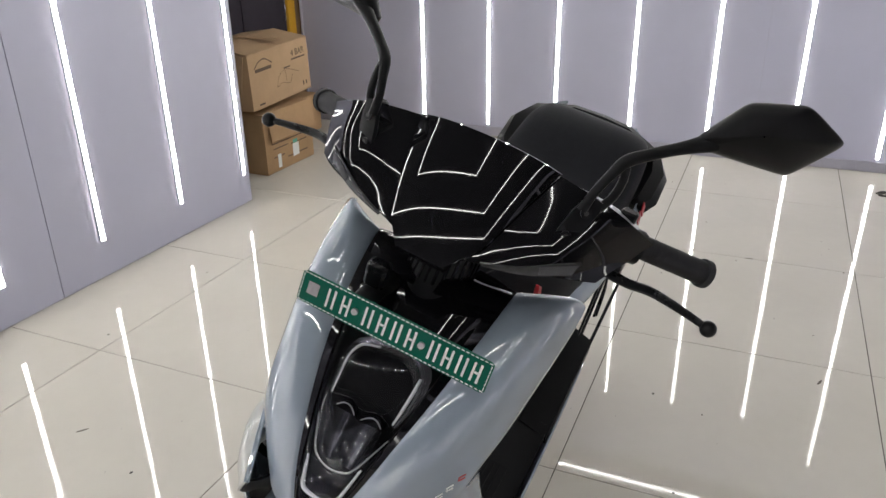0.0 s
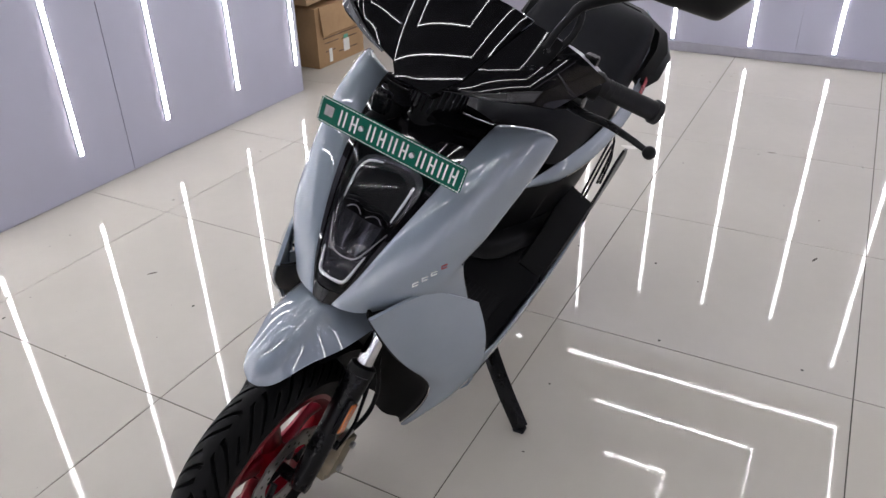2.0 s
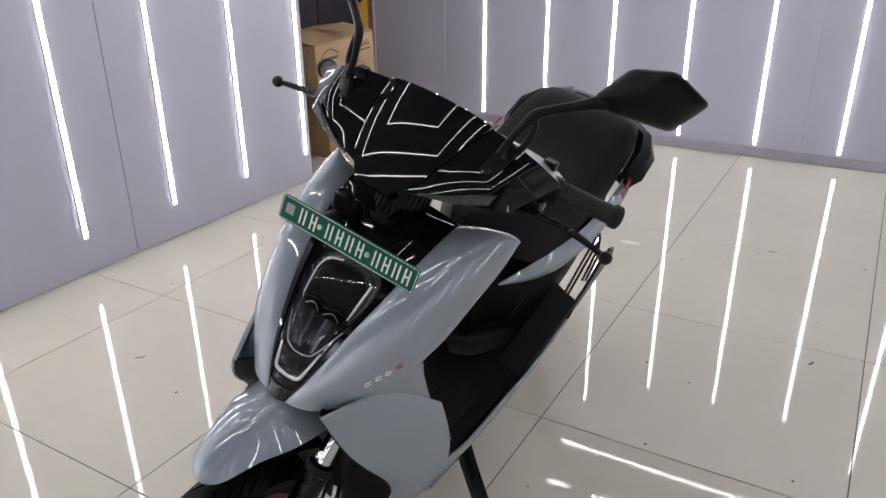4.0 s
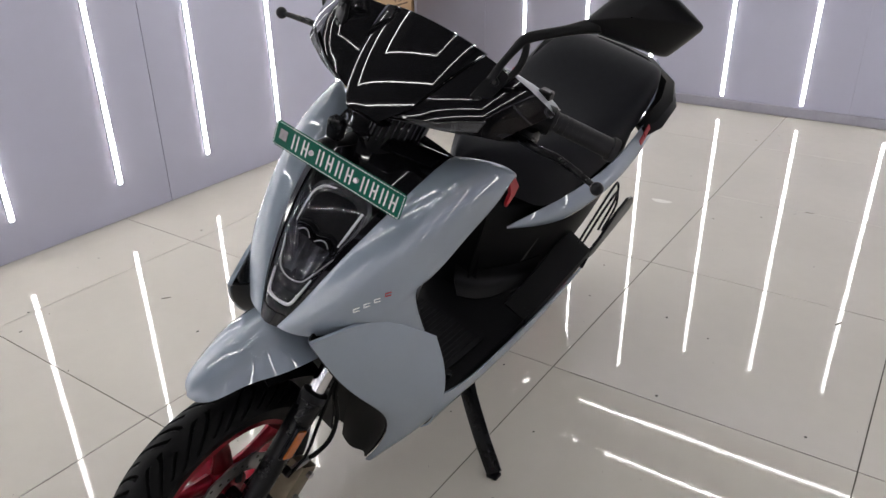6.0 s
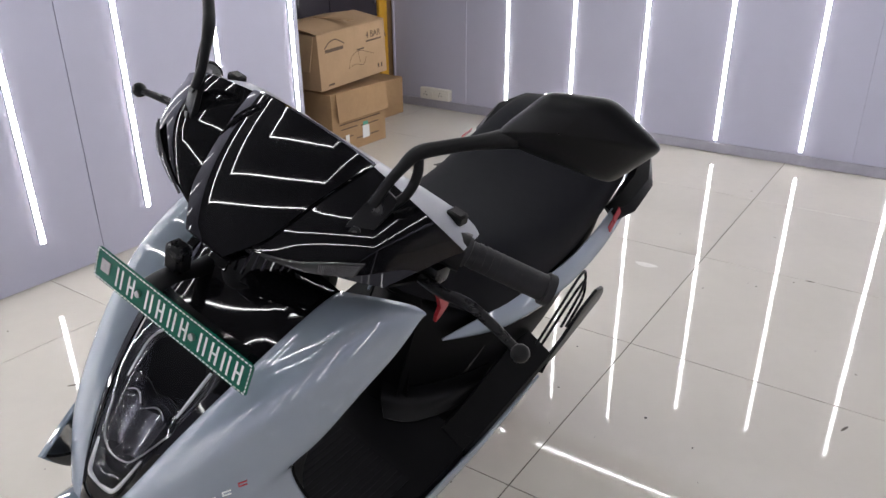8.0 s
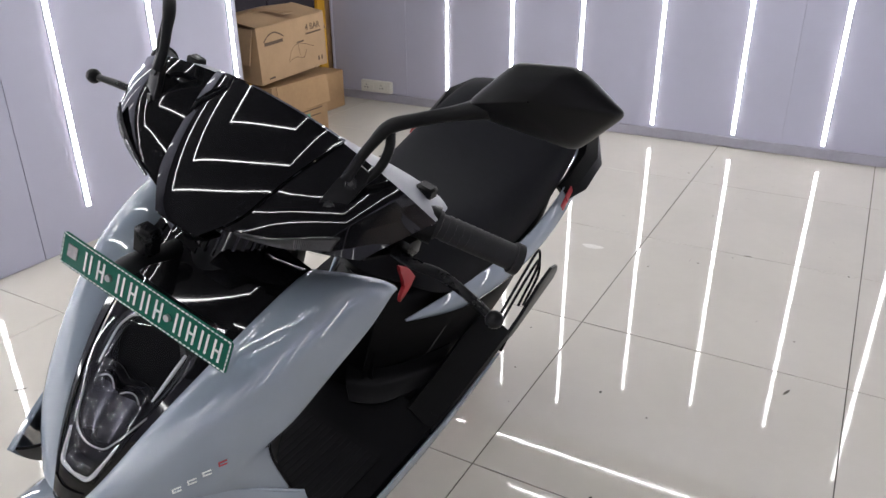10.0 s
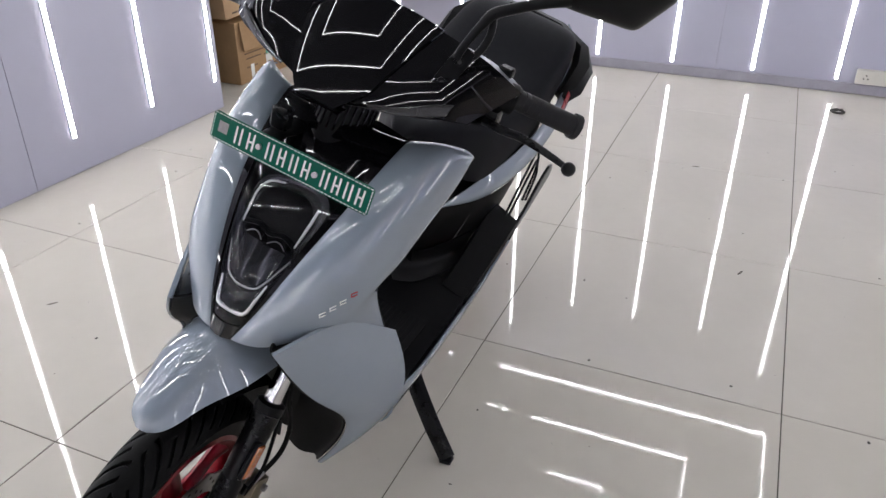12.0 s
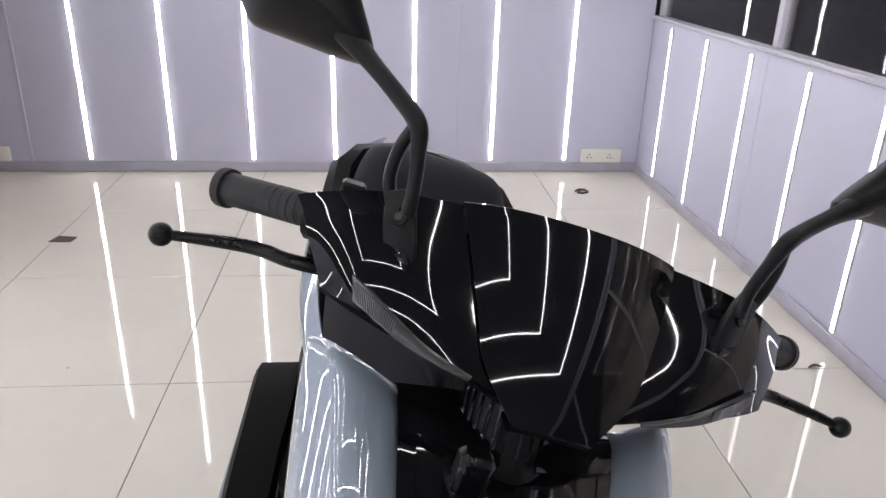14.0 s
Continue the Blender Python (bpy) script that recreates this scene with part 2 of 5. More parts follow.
def lathe(profile, seg=64, axis="X", bm=None, closed=False):
    """Turns a profile of (along, radius) pairs round an axis through the origin."""
    bm = bm or bmesh.new()
    rings = []
    for a, r in profile:
        ring = []
        for t in np.linspace(0, 2 * math.pi, seg, endpoint=False):
            c, s = r * math.cos(t), r * math.sin(t)
            ring.append(bm.verts.new({"X": (a, c, s), "Y": (c, a, s), "Z": (c, s, a)}[axis]))
        rings.append(ring)
    pairs = list(zip(rings, rings[1:])) + ([(rings[-1], rings[0])] if closed else [])
    for p, q in pairs:
        for k in range(seg):
            bm.faces.new((p[k], p[(k + 1) % seg], q[(k + 1) % seg], q[k]))
    if not closed:
        bm.faces.new(rings[0][::-1])
        bm.faces.new(rings[-1])
    return bm


def moved(bm, m):
    bmesh.ops.transform(bm, matrix=m, verts=bm.verts)
    return bm


def slab(outline, depth, axis, bevel=0.0, m=None):
    """A plate cut from an outline of (a, b) pairs and thickened along an axis."""
    bm = bmesh.new()
    make = {"X": lambda a, b, d: (d, a, b), "Y": lambda a, b, d: (a, d, b), "Z": lambda a, b, d: (a, b, d)}[axis]
    lo = [bm.verts.new(make(a, b, 0)) for a, b in outline]
    hi = [bm.verts.new(make(a, b, depth)) for a, b in outline]
    bm.faces.new(lo[::-1])
    bm.faces.new(hi)
    k = len(lo)
    for i in range(k):
        bm.faces.new((lo[i], lo[(i + 1) % k], hi[(i + 1) % k], hi[i]))
    if bevel:
        bmesh.ops.bevel(bm, geom=bm.edges[:], offset=bevel, segments=2, affect="EDGES", profile=0.6)
    if m is not None:
        moved(bm, m)
    return bm


def lettering(name, text, size, m, material, parent):
    cu = bpy.data.curves.new(name, "FONT")
    cu.body, cu.size, cu.extrude = text, size, 0.0006
    tmp = bpy.data.objects.new(name, cu)
    scene.collection.objects.link(tmp)
    me = bpy.data.meshes.new_from_object(tmp.evaluated_get(bpy.context.evaluated_depsgraph_get()))
    bpy.data.objects.remove(tmp)
    ob = part(name, me, material, parent, smooth=False)
    ob.matrix_basis = m
    return ob


# ---- the room ----
XL, XR, YB, YF, H = -1.53, 1.94, 5.69, -2.1, 2.38      # left wall, right wall, back wall, wall behind, ceiling
XREC, XFAR = -2.25, -2.9                               # cabinet front and far side of the recess
YEND = 4.04                                            # where the left partition stops

floor = part("floor", box((XFAR - 0.1, YF - 0.1, -0.12), (XR + 0.1, YB + 0.1, -0.003)), M_GROUT, smooth=False)
tagged(floor, "glossy cream porcelain floor tiles with thin dark joints", "floor", kind="structure")

wall_left = part("wall_left", box((XL - 0.09, YF, 0), (XL - 0.008, YEND, H)), M_WALL_DULL, smooth=False)
tagged(wall_left, "lavender white panelled partition wall with light strips", "wall", kind="structure")
cuts = [YF, -0.76, 0.44, 1.64, 2.838, YEND]
for a, b in zip(cuts, cuts[1:]):
    part("panel", box((XL - 0.008, a + 0.0015, 0.002), (XL, b - 0.0015, H - 0.002), 0.001), M_WALL, wall_left, smooth=False)
wall_back = part("wall_back", box((XREC + 0.033, YB + 0.008, 0), (XR, YB + 0.1, H)), M_WALL_DULL, smooth=False)
tagged(wall_back, "lavender white panelled back wall with upright light strips", "wall", kind="structure")
cuts = [XREC + 0.033, -1.615, -0.395, 0.825, XR]
for a, b in zip(cuts, cuts[1:]):
    part("panel", box((a + 0.0006, YB, 0.002), (b - 0.0006, YB + 0.008, H - 0.002), 0.0005), M_WALL, wall_back, smooth=False)
wall_right = part("wall_right", box((XR + 0.008, YF, 0), (XR + 0.1, YB, 0.905)), M_WALL_DULL, smooth=False)
tagged(wall_right, "low lavender panelled wall under a strip of windows", "wall", kind="structure")
cuts = [YF, -0.55, 0.67, 1.89, 3.11, 4.33, YB]
for a, b in zip(cuts, cuts[1:]):
    part("panel", box((XR, a + 0.0008, 0.002), (XR + 0.008, b - 0.0008, 0.903), 0.0005), M_WALL, wall_right, smooth=False)
tagged(part("wall_right_top", box((XR, YF, 2.34), (XR + 0.1, YB, H)), M_WALL, smooth=False), "lavender wall above the windows", "wall", kind="structure")
tagged(part("wall_front", box((XFAR, YF - 0.1, 0), (XR + 0.1, YF, H)), M_WALL, smooth=False), "plain lavender wall closing the room", "wall", kind="structure")
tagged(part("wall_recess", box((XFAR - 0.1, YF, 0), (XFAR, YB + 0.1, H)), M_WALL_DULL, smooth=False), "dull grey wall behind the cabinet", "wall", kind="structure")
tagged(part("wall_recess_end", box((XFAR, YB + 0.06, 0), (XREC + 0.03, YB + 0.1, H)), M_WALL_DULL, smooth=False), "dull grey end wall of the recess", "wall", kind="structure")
tagged(part("ceiling", box((XFAR, YF, H), (XR + 0.1, YB + 0.1, H + 0.1)), M_CEIL, smooth=False), "dark ceiling with nested rectangles of light", "ceiling", kind="structure")

tagged(part("baseboard", box((XREC + 0.034, YB - 0.014, 0.001), (XR - 0.014, YB - 0.001, 0.058), 0.003), M_SKIRT, smooth=False), "dusty grey baseboard of the back wall", "baseboard", kind="structure")
tagged(part("baseboard", box((XR - 0.014, YF, 0.001), (XR - 0.001, YB - 0.001, 0.055), 0.003), M_SKIRT, smooth=False), "dusty grey baseboard under the windows", "baseboard", kind="structure")
tagged(part("trim", box((-1.622, YB - 0.007, 0.059), (-1.606, YB - 0.0005, H - 0.001), 0.002), M_WALL, smooth=False), "narrow upright cover strip on the back wall", "trim", kind="structure")
tagged(part("trim_corner", box((XREC + 0.02, YB - 0.012, 0.002), (XREC + 0.034, YB + 0.058, H - 0.002), 0.002), M_WALL, smooth=False), "chipped white edge of the back wall", "trim", kind="structure")
tagged(part("trim_end", box((XL - 0.094, YEND, 0.002), (XL - 0.002, YEND + 0.006, H - 0.002), 0.002), M_TRIM, smooth=False), "grey end cap of the partition wall", "trim", kind="structure")

# windows above the right wall
window = thing("window_1", "interior windows with dark glass in grey frames", "window", kind="structure")
part("window_sill", box((XR - 0.012, YF + 0.01, 0.9055), (XR + 0.11, YB - 0.002, 0.925), 0.004), M_TRIM, window, smooth=False)
part("window_frame", box((XR + 0.02, YF + 0.01, 2.30), (XR + 0.07, YB - 0.002, 2.3395), 0.004), M_TRIM, window, smooth=False)
yy = [5.66, 4.34, 3.0, 1.66, 0.32, -1.02, YF + 0.03]
for y in yy:
    part("mullion", box((XR + 0.02, y - 0.022, 0.9255), (XR + 0.07, y + 0.022, 2.2995), 0.004), M_TRIM, window, smooth=False)
for a, b in zip(yy[1:], yy):
    pane = part("pane", box((XR + 0.042, a + 0.0225, 0.926), (XR + 0.048, b - 0.0225, 2.299)), M_GLASS, window, smooth=False)
    pane.visible_shadow = False
tagged(part("wall_next_room", box((XR + 1.6, YF, 0), (XR + 1.7, YB + 0.1, H)), M_DARKROOM, smooth=False), "dim wall of the next room seen through glass", "wall", kind="structure")
tagged(part("floor_next_room", box((XR + 0.101, YF, -0.1), (XR + 1.7, YB + 0.1, 0)), M_DARKROOM, smooth=False), "dim floor of the next room", "floor", kind="structure")
tagged(part("ceiling_next_room", box((XR + 0.101, YF, H), (XR + 1.7, YB + 0.1, H + 0.1)), M_DARKROOM, smooth=False), "dim ceiling of the next room", "ceiling", kind="structure")
tagged(part("wall_next_room_end", box((XR + 0.101, YB + 0.0, 0), (XR + 1.6, YB + 0.1, H)), M_DARKROOM, smooth=False), "dim end wall of the next room", "wall", kind="structure")
tagged(part("wall_next_room_near", box((XR + 0.101, YF - 0.1, 0), (XR + 1.7, YF, H)), M_DARKROOM, smooth=False), "dim near wall of the next room", "wall", kind="structure")


bench = thing("storage_shelf", "dim brown storage shelf in the next room", "shelf", pose(XR + 0.95, 3.1, 0))
for z in (0.02, 0.55, 1.05, 1.6):
    part("shelf_board", box((0, 0, z), (0.45, 2.3, z + 0.03), 0.003), M_BROWN, bench, smooth=False)
for y in (0.02, 1.14, 2.26):
    part("upright", box((0.0, y - 0.02, 0), (0.45, y + 0.02, 1.9), 0.003), M_BROWN, bench, smooth=False)
for y, r in ((0.55, 0.13), (1.75, 0.16)):
    heap = bmesh.new()
    bmesh.ops.create_icosphere(heap, subdivisions=3, radius=r, matrix=Matrix.Diagonal((0.9, 1.3, 0.8, 1)))
    for v in heap.verts:
        v.co *= 1 + 0.12 * math.sin(31 * v.co.x + 17 * v.co.y) * math.cos(23 * v.co.z)
        v.co.z = max(v.co.z, -0.55 * r)
    tagged(part("cloth_bundle", moved(heap, Matrix.Translation((XR + 1.17, 3.1 + y, 1.082 + 0.55 * r))), M_ORANGE), "crumpled orange cloth lying on the shelf", "cloth")


# LED strips on the walls: a slim channel with a glowing diffuser
def strip(at, normal, z0, z1, group, label, light=M_LED):
    w, d = 0.0100, 0.008
    m = Matrix.Translation((at[0], at[1], 0)) @ Matrix.Rotation(math.atan2(normal[1], normal[0]), 4, "Z")
    ob = thing("led_strip_light", label, "light", m, group)
    part("channel", box((0.0004, -w, z0), (d, w, z1), 0.0006), M_ALU, ob, smooth=False)
    part("diffuser", box((d + 0.0003, -w + 0.0006, z0 + 0.001), (d + 0.0012, w - 0.0006, z1 - 0.001)), light, ob, smooth=False)
    return ob


k = 0
y = 3.99
while y > YF + 0.2:
    strip((XL, y), (1, 0), 0.157, 2.08, "light strips on the partition wall", "upright white LED strip on the lavender partition wall", M_LED_LEFT)
    y -= 0.4625
for x, top in ((-1.285, 1.70), (-0.82, 2.09), (-0.365, 2.11), (0.108, 1.82), (0.568, 1.80), (1.032, 1.79), (1.482, 2.05)):
    strip((x, YB), (0, -1), 0.074, top, "light strips on the back wall", "upright white LED strip on the back wall")
y = 5.385
while y > YF + 0.2:
    strip((XR, y), (-1, 0), 0.062, 0.882, "light strips under the windows", "short white LED strip under the window sill", M_LED_LOW)
    y -= 0.463
x = -1.15
while x < 1.8:
    strip((x, YF), (0, 1), 0.1, 2.05, "light strips on the near wall", "upright white LED strip on the closing wall")
    x += 0.4625

# nested rectangles of light on the ceiling
for k, label in enumerate(("outermost", "middle", "innermost")):
    e = 0.47 * k
    x0, x1, y0, y1 = -1.18 + e, 1.595 - e, 0.56 + 0.485 * k, 5.46 - e
    ob = thing("ceiling_light", label + " rectangle of white LED strips on the ceiling", "light", None, "nested ceiling light rectangles")
    w = 0.0029
    for lo, hi in (((x0 - w, y0 - w), (x1 + w, y0 + w)), ((x0 - w, y1 - w), (x1 + w, y1 + w)), ((x0 - w, y0 + w), (x0 + w, y1 - w)), ((x1 - w, y0 + w), (x1 + w, y1 - w))):
        part("light_strip", box((*lo, H - 0.012), (*hi, H - 0.0004)), M_LED_CEIL, ob, smooth=False)


# ---- the scooter: x to its left, y to its rear, z up, leaning on its side stand ----
scooter = thing("scooter", "blue-grey and black electric scooter leaning on its side stand", "scooter", pose(0.2, 1.75, 0, 0, 17.5, 0))
AXLE, REAR = (0, -0.15, 0.233), (0, 1.146, 0.233)
STEER = Matrix.Translation((0, 0.2, 0.9)) @ Matrix.Rotation(radians(-2.6), 4, Vector((0, 0.1, 0.995))) @ Matrix.Translation((0, -0.2, -0.9))


def bits(name, bm, material, parent=scooter, label="", smooth=True):
    return part(name, bm, material, parent, label, smooth)


def steered(name, bm, material, parent=scooter, label="", smooth=True):
    return part(name, moved(bm, STEER), material, parent, label, smooth)


def tyre_mesh(radius, width, inner, seg=620, across=72):
    """A tyre with hairpin tread grooves cut into its crown."""
    bm = bmesh.new()
    pitch = 2 * math.pi / 14
    half = pitch * radius / 2
    rings = []
    for i in range(seg):
        th = 2 * math.pi * i / seg
        ring = []
        for j in range(across + 1):
            a = -1.15 + 2.3 * j / across                  # angle round the section
            sx = math.sin(a) * width / 2 / math.sin(1.15)
            r = radius - (1 - math.cos(a)) * (radius - inner) * 0.75
            u = abs(a) / 1.15
            side = 0.0 if a > 0 else 0.5
            sweep = 0.45 * u + 0.35 * u * u
            q = ((th / pitch + side - sweep + 0.5) % 1.0 - 0.5) * 2 * half      # metres along the tread
            lane = abs(q) - 0.0185
            if u < 0.30:
                lane = math.hypot(q, (0.30 - u) * 0.05) - 0.0185
            d = abs(lane) if 0.05 < u < 0.88 else 1.0
            q2 = ((th / pitch + side - sweep + 1.0) % 1.0 - 0.5) * 2 * half
            if 0.34 < u < 0.80:
                d = min(d, abs(q2) + 0.0006)
            g = max(0.0, min(1.0, (0.0044 - d) / 0.0020))
            r -= 0.0065 * g * g * (3 - 2 * g)
            ring.append(bm.verts.new((sx, r * math.cos(th), r * math.sin(th))))
        ring.append(bm.verts.new((width * 0.36, inner * math.cos(th), inner * math.sin(th))))
        ring.insert(0, bm.verts.new((-width * 0.36, inner * math.cos(th), inner * math.sin(th))))
        rings.append(ring)
    for a, b in zip(rings, rings[1:] + rings[:1]):
        for k in range(len(a) - 1):
            bm.faces.new((a[k], a[k + 1], b[k + 1], b[k]))
        bm.faces.new((a[-1], a[0], b[0], b[-1]))
    return bm


def wheel(centre, turn, label):
    m = turn @ Matrix.Translation(centre)
    tyre = bits("tyre", moved(tyre_mesh(0.233, 0.094, 0.158), m), M_RUBBER, scooter, label)
    rim = lathe([(-0.036, 0.164), (-0.038, 0.155), (-0.030, 0.148), (-0.012, 0.138), (0.012, 0.138), (0.030, 0.148), (0.038, 0.155), (0.036, 0.164), (0.02, 0.159), (-0.02, 0.159)], 72, closed=True)
    bits("rim", moved(rim, m), M_RED, tyre, "glossy candy red rim")
    bits("hub", moved(lathe([(-0.04, 0.03), (-0.035, 0.042), (0.035, 0.042), (0.04, 0.03)], 32), m), M_RED, tyre)
    for i in range(5):
        a = 2 * math.pi * i / 5 + 0.2
        pts = []
        for r, w in ((0.035, 0.0), (0.075, 0.10), (0.11, 0.16), (0.146, 0.14)):
            pts.append((0.006, r * math.cos(a + w), r * math.sin(a + w)))
        bits("spoke", moved(tube(pts, [0.026, 0.020, 0.019, 0.030], 10, 5, 0.6, up=(1, 0, 0)), m), M_RED, tyre)
    return tyre


front = wheel(AXLE, STEER, "black front tyre with slanted tread grooves")
m = STEER @ Matrix.Translation(AXLE)
disc = bmesh.new()
seg = 96
rings = []
for x, r in ((0.050, 0.062), (0.050, 0.100), (0.054, 0.100), (0.054, 0.062)):
    rings.append([disc.verts.new((x, (r + (0.0025 * math.sin(12 * t) if r > 0.08 else 0)) * math.cos(t), (r + (0.0025 * math.sin(12 * t) if r > 0.08 else 0)) * math.sin(t))) for t in np.linspace(0, 2 * math.pi, seg, endpoint=False)])
for p, q in zip(rings, rings[1:] + rings[:1]):
    for i in range(seg):
        disc.faces.new((p[i], p[(i + 1) % seg], q[(i + 1) % seg], q[i]))
brake = bits("brake_disc", moved(disc, m), M_STEEL, scooter, "drilled steel brake disc")
holes = bmesh.new()
for i in range(30):
    t = 2 * math.pi * i / 30
    r = (0.072, 0.082, 0.092)[i % 3]
    bmesh.ops.create_cone(holes, cap_ends=True, segments=10, radius1=0.0034, radius2=0.0034, depth=0.0052, matrix=Matrix.Translation((0.052, r * math.cos(t), r * math.sin(t))) @ Matrix.Rotation(math.pi / 2, 4, "Y"))
bits("drill_hole", moved(holes, m), M_HOLE, brake)
for i in range(5):
    t = 2 * math.pi * i / 5
    bits("disc_arm", moved(tube([(0.048, 0.03 * math.cos(t), 0.03 * math.sin(t)), (0.051, 0.066 * math.cos(t + 0.2), 0.066 * math.sin(t + 0.2))], 0.007, 6, 2, 0.4), m), M_SATIN, brake)
bits("axle", moved(lathe([(-0.105, 0.010), (-0.105, 0.013), (0.108, 0.013), (0.108, 0.010)], 16), m), M_SATIN)

FORK_Y, FORK_Z = -0.012, 0.450          # top of the black lower fork legs
for side in (1, -1):
    x = 0.088 * side
    fork = steered("fork_leg", tube([(x, FORK_Y + 0.004, FORK_Z), (x, FORK_Y - 0.012, FORK_Z - 0.022), (x, -0.085, 0.335), (x, -0.142, 0.245), (x, -0.152, 0.222)], [0.024, 0.0255, 0.023, 0.022, 0.017], 16, 4), M_SATIN, scooter, "black lower fork leg")
    steered("stanchion", tube([(x, 0.06, 0.58), (x, 0.024, 0.52), (x, FORK_Y, FORK_Z)], 0.0165, 20, 3), M_CHROME, fork, "polished chrome fork tube")
    steered("dust_seal", moved(lathe([(-0.012, 0.024), (-0.010, 0.027), (0.006, 0.026), (0.010, 0.020)], 20, "Z"), Matrix.Translation((x, FORK_Y, FORK_Z + 0.001)) @ Matrix.Rotation(radians(-31), 4, "X")), M_MATTE, fork)
    rm = Matrix.Translation((x + 0.0215 * side, -0.074, 0.378)) @ Matrix.Rotation(radians(-32), 4, "X")
    steered("reflector_mount", moved(box((-0.006, -0.016, -0.036), (0.004, 0.016, 0.036), 0.003), rm), M_MATTE, fork)
    steered("reflector", moved(box((0.0045 * side - 0.003, -0.013, -0.031), (0.0045 * side + 0.003, 0.013, 0.031), 0.002), rm), M_AMBER, fork, "amber side reflector")
CM = Matrix.Translation((0.080, -0.020, 0.190)) @ Matrix.Rotation(radians(-34), 4, "X")
caliper = steered("brake_caliper", moved(box((-0.022, -0.020, -0.050), (0.020, 0.034, 0.046), 0.009, 2), CM), M_BRASS, scooter, "dull bronze brake caliper")
steered("caliper_pad", moved(box((-0.010, -0.012, -0.066), (0.012, 0.024, -0.048), 0.003), CM), M_BRASS, caliper)
for z in (-0.030, 0.028):
    steered("caliper_bolt", moved(tube([(0.018, 0.012, z), (0.028, 0.012, z)], 0.0075, 10, 1), CM), M_STEEL, caliper)
steered("brake_hose", tube([(0.098, -0.010, 0.262), (0.100, 0.025, 0.264), (0.100, 0.052, 0.276), (0.100, 0.062, 0.31), (0.098, 0.060, 0.355), (0.09, 0.05, 0.42), (0.07, 0.07, 0.55)], 0.0052, 8, 6), M_RUBBER, scooter, "black brake hose")
steered("hose_fitting", tube([(0.096, -0.055, 0.264), (0.098, -0.030, 0.264), (0.098, -0.006, 0.262)], 0.0068, 8, 3), M_STEEL)
steered("banjo_bolt", lathe([(0.080, 0.010), (0.096, 0.010), (0.098, 0.007)], 12, "X"), M_SATIN).matrix_basis = Matrix.Translation((0.0, -0.056, 0.262))
steered("sensor_cable", tube([(0.10, -0.06, 0.255), (0.108, -0.028, 0.30), (0.106, -0.008, 0.36), (0.09, 0.04, 0.45)], 0.0036, 6, 5), M_RUBBER)

# front fender, a long beak
rows = []
for y, hw, top, edge in ((-0.231, 0.012, 0.524, 0.519), (-0.219, 0.031, 0.543, 0.526), (-0.18, 0.053, 0.574, 0.545), (-0.12, 0.074, 0.608, 0.551), (-0.05, 0.085, 0.620, 0.551), (0.02, 0.090, 0.622, 0.552), (0.08, 0.090, 0.612, 0.554)):
    row = []
    for u in (-1, -0.8, -0.45, 0, 0.45, 0.8, 1):
        row.append((u * hw, y + 0.02 * abs(u) ** 2 * (1 if y > -0.2 else 0.3), edge + (top - edge) * (1 - abs(u) ** 1.9)))
    rows.append(row)
steered("front_fender", patch(rows, 4, -0.004), M_GREY, scooter, "glossy blue-grey beak-shaped front fender")
rows = [[(-0.05, -0.10, 0.50), (0, -0.10, 0.525), (0.05, -0.10, 0.50)], [(-0.062, 0.0, 0.47), (0, 0.0, 0.50), (0.062, 0.0, 0.47)], [(-0.062, 0.08, 0.36), (0, 0.085, 0.37), (0.062, 0.08, 0.36)], [(-0.055, 0.115, 0.22), (0, 0.12, 0.22), (0.055, 0.115, 0.22)]]
steered("mud_flap", patch(rows, 4, 0.004), M_DULL, scooter, "black inner mudguard behind the wheel")

# front apron: two painted shoulders round a black lamp panel
APRON = [
    [(0.020, -0.076, 0.620), (0.060, -0.064, 0.622), (0.105, -0.018, 0.636), (0.155, 0.06, 0.630), (0.184, 0.143, 0.590)],
    [(0.041, -0.052, 0.668), (0.085, -0.042, 0.682), (0.133, 0.000, 0.690), (0.161, 0.048, 0.693), (0.165, 0.102, 0.694)],
    [(0.063, -0.014, 0.735), (0.105, -0.006, 0.748), (0.148, 0.034, 0.752), (0.172, 0.080, 0.743), (0.174, 0.124, 0.730)],
    [(0.087, 0.048, 0.812), (0.128, 0.053, 0.826), (0.166, 0.092, 0.828), (0.185, 0.143, 0.815), (0.189, 0.187, 0.800)],
    [(0.103, 0.120, 0.872), (0.143, 0.125, 0.889), (0.178, 0.165, 0.890), (0.195, 0.212, 0.876), (0.200, 0.245, 0.862)],
    [(0.114, 0.196, 0.914), (0.145, 0.202, 0.926), (0.178, 0.230, 0.925), (0.196, 0.258, 0.914), (0.203, 0.276, 0.902)],
    [(0.1155, 0.211, 0.9145), (0.1465, 0.218, 0.9245), (0.178, 0.245, 0.9225), (0.195, 0.271, 0.911), (0.2015, 0.287, 0.899)],
]
# rolled edges towards the lamp and the knee
APRON_EDGED = [[(r[0][0] - 0.004, r[0][1] + 0.008, r[0][2] - 0.006), (r[0][0] - 0.0005, r[0][1] + 0.001, r[0][2] - 0.001)] + r[1:-1] + [r[-1], (r[-1][0] - 0.002, r[-1][1] + 0.005, r[-1][2] - 0.003)] for r in APRON]
for rows in (APRON_EDGED, flip(APRON_EDGED)):
    apron = bits("apron_panel", patch(rows, 5, 0.004), M_GREY, scooter, "glossy blue-grey front apron panel")
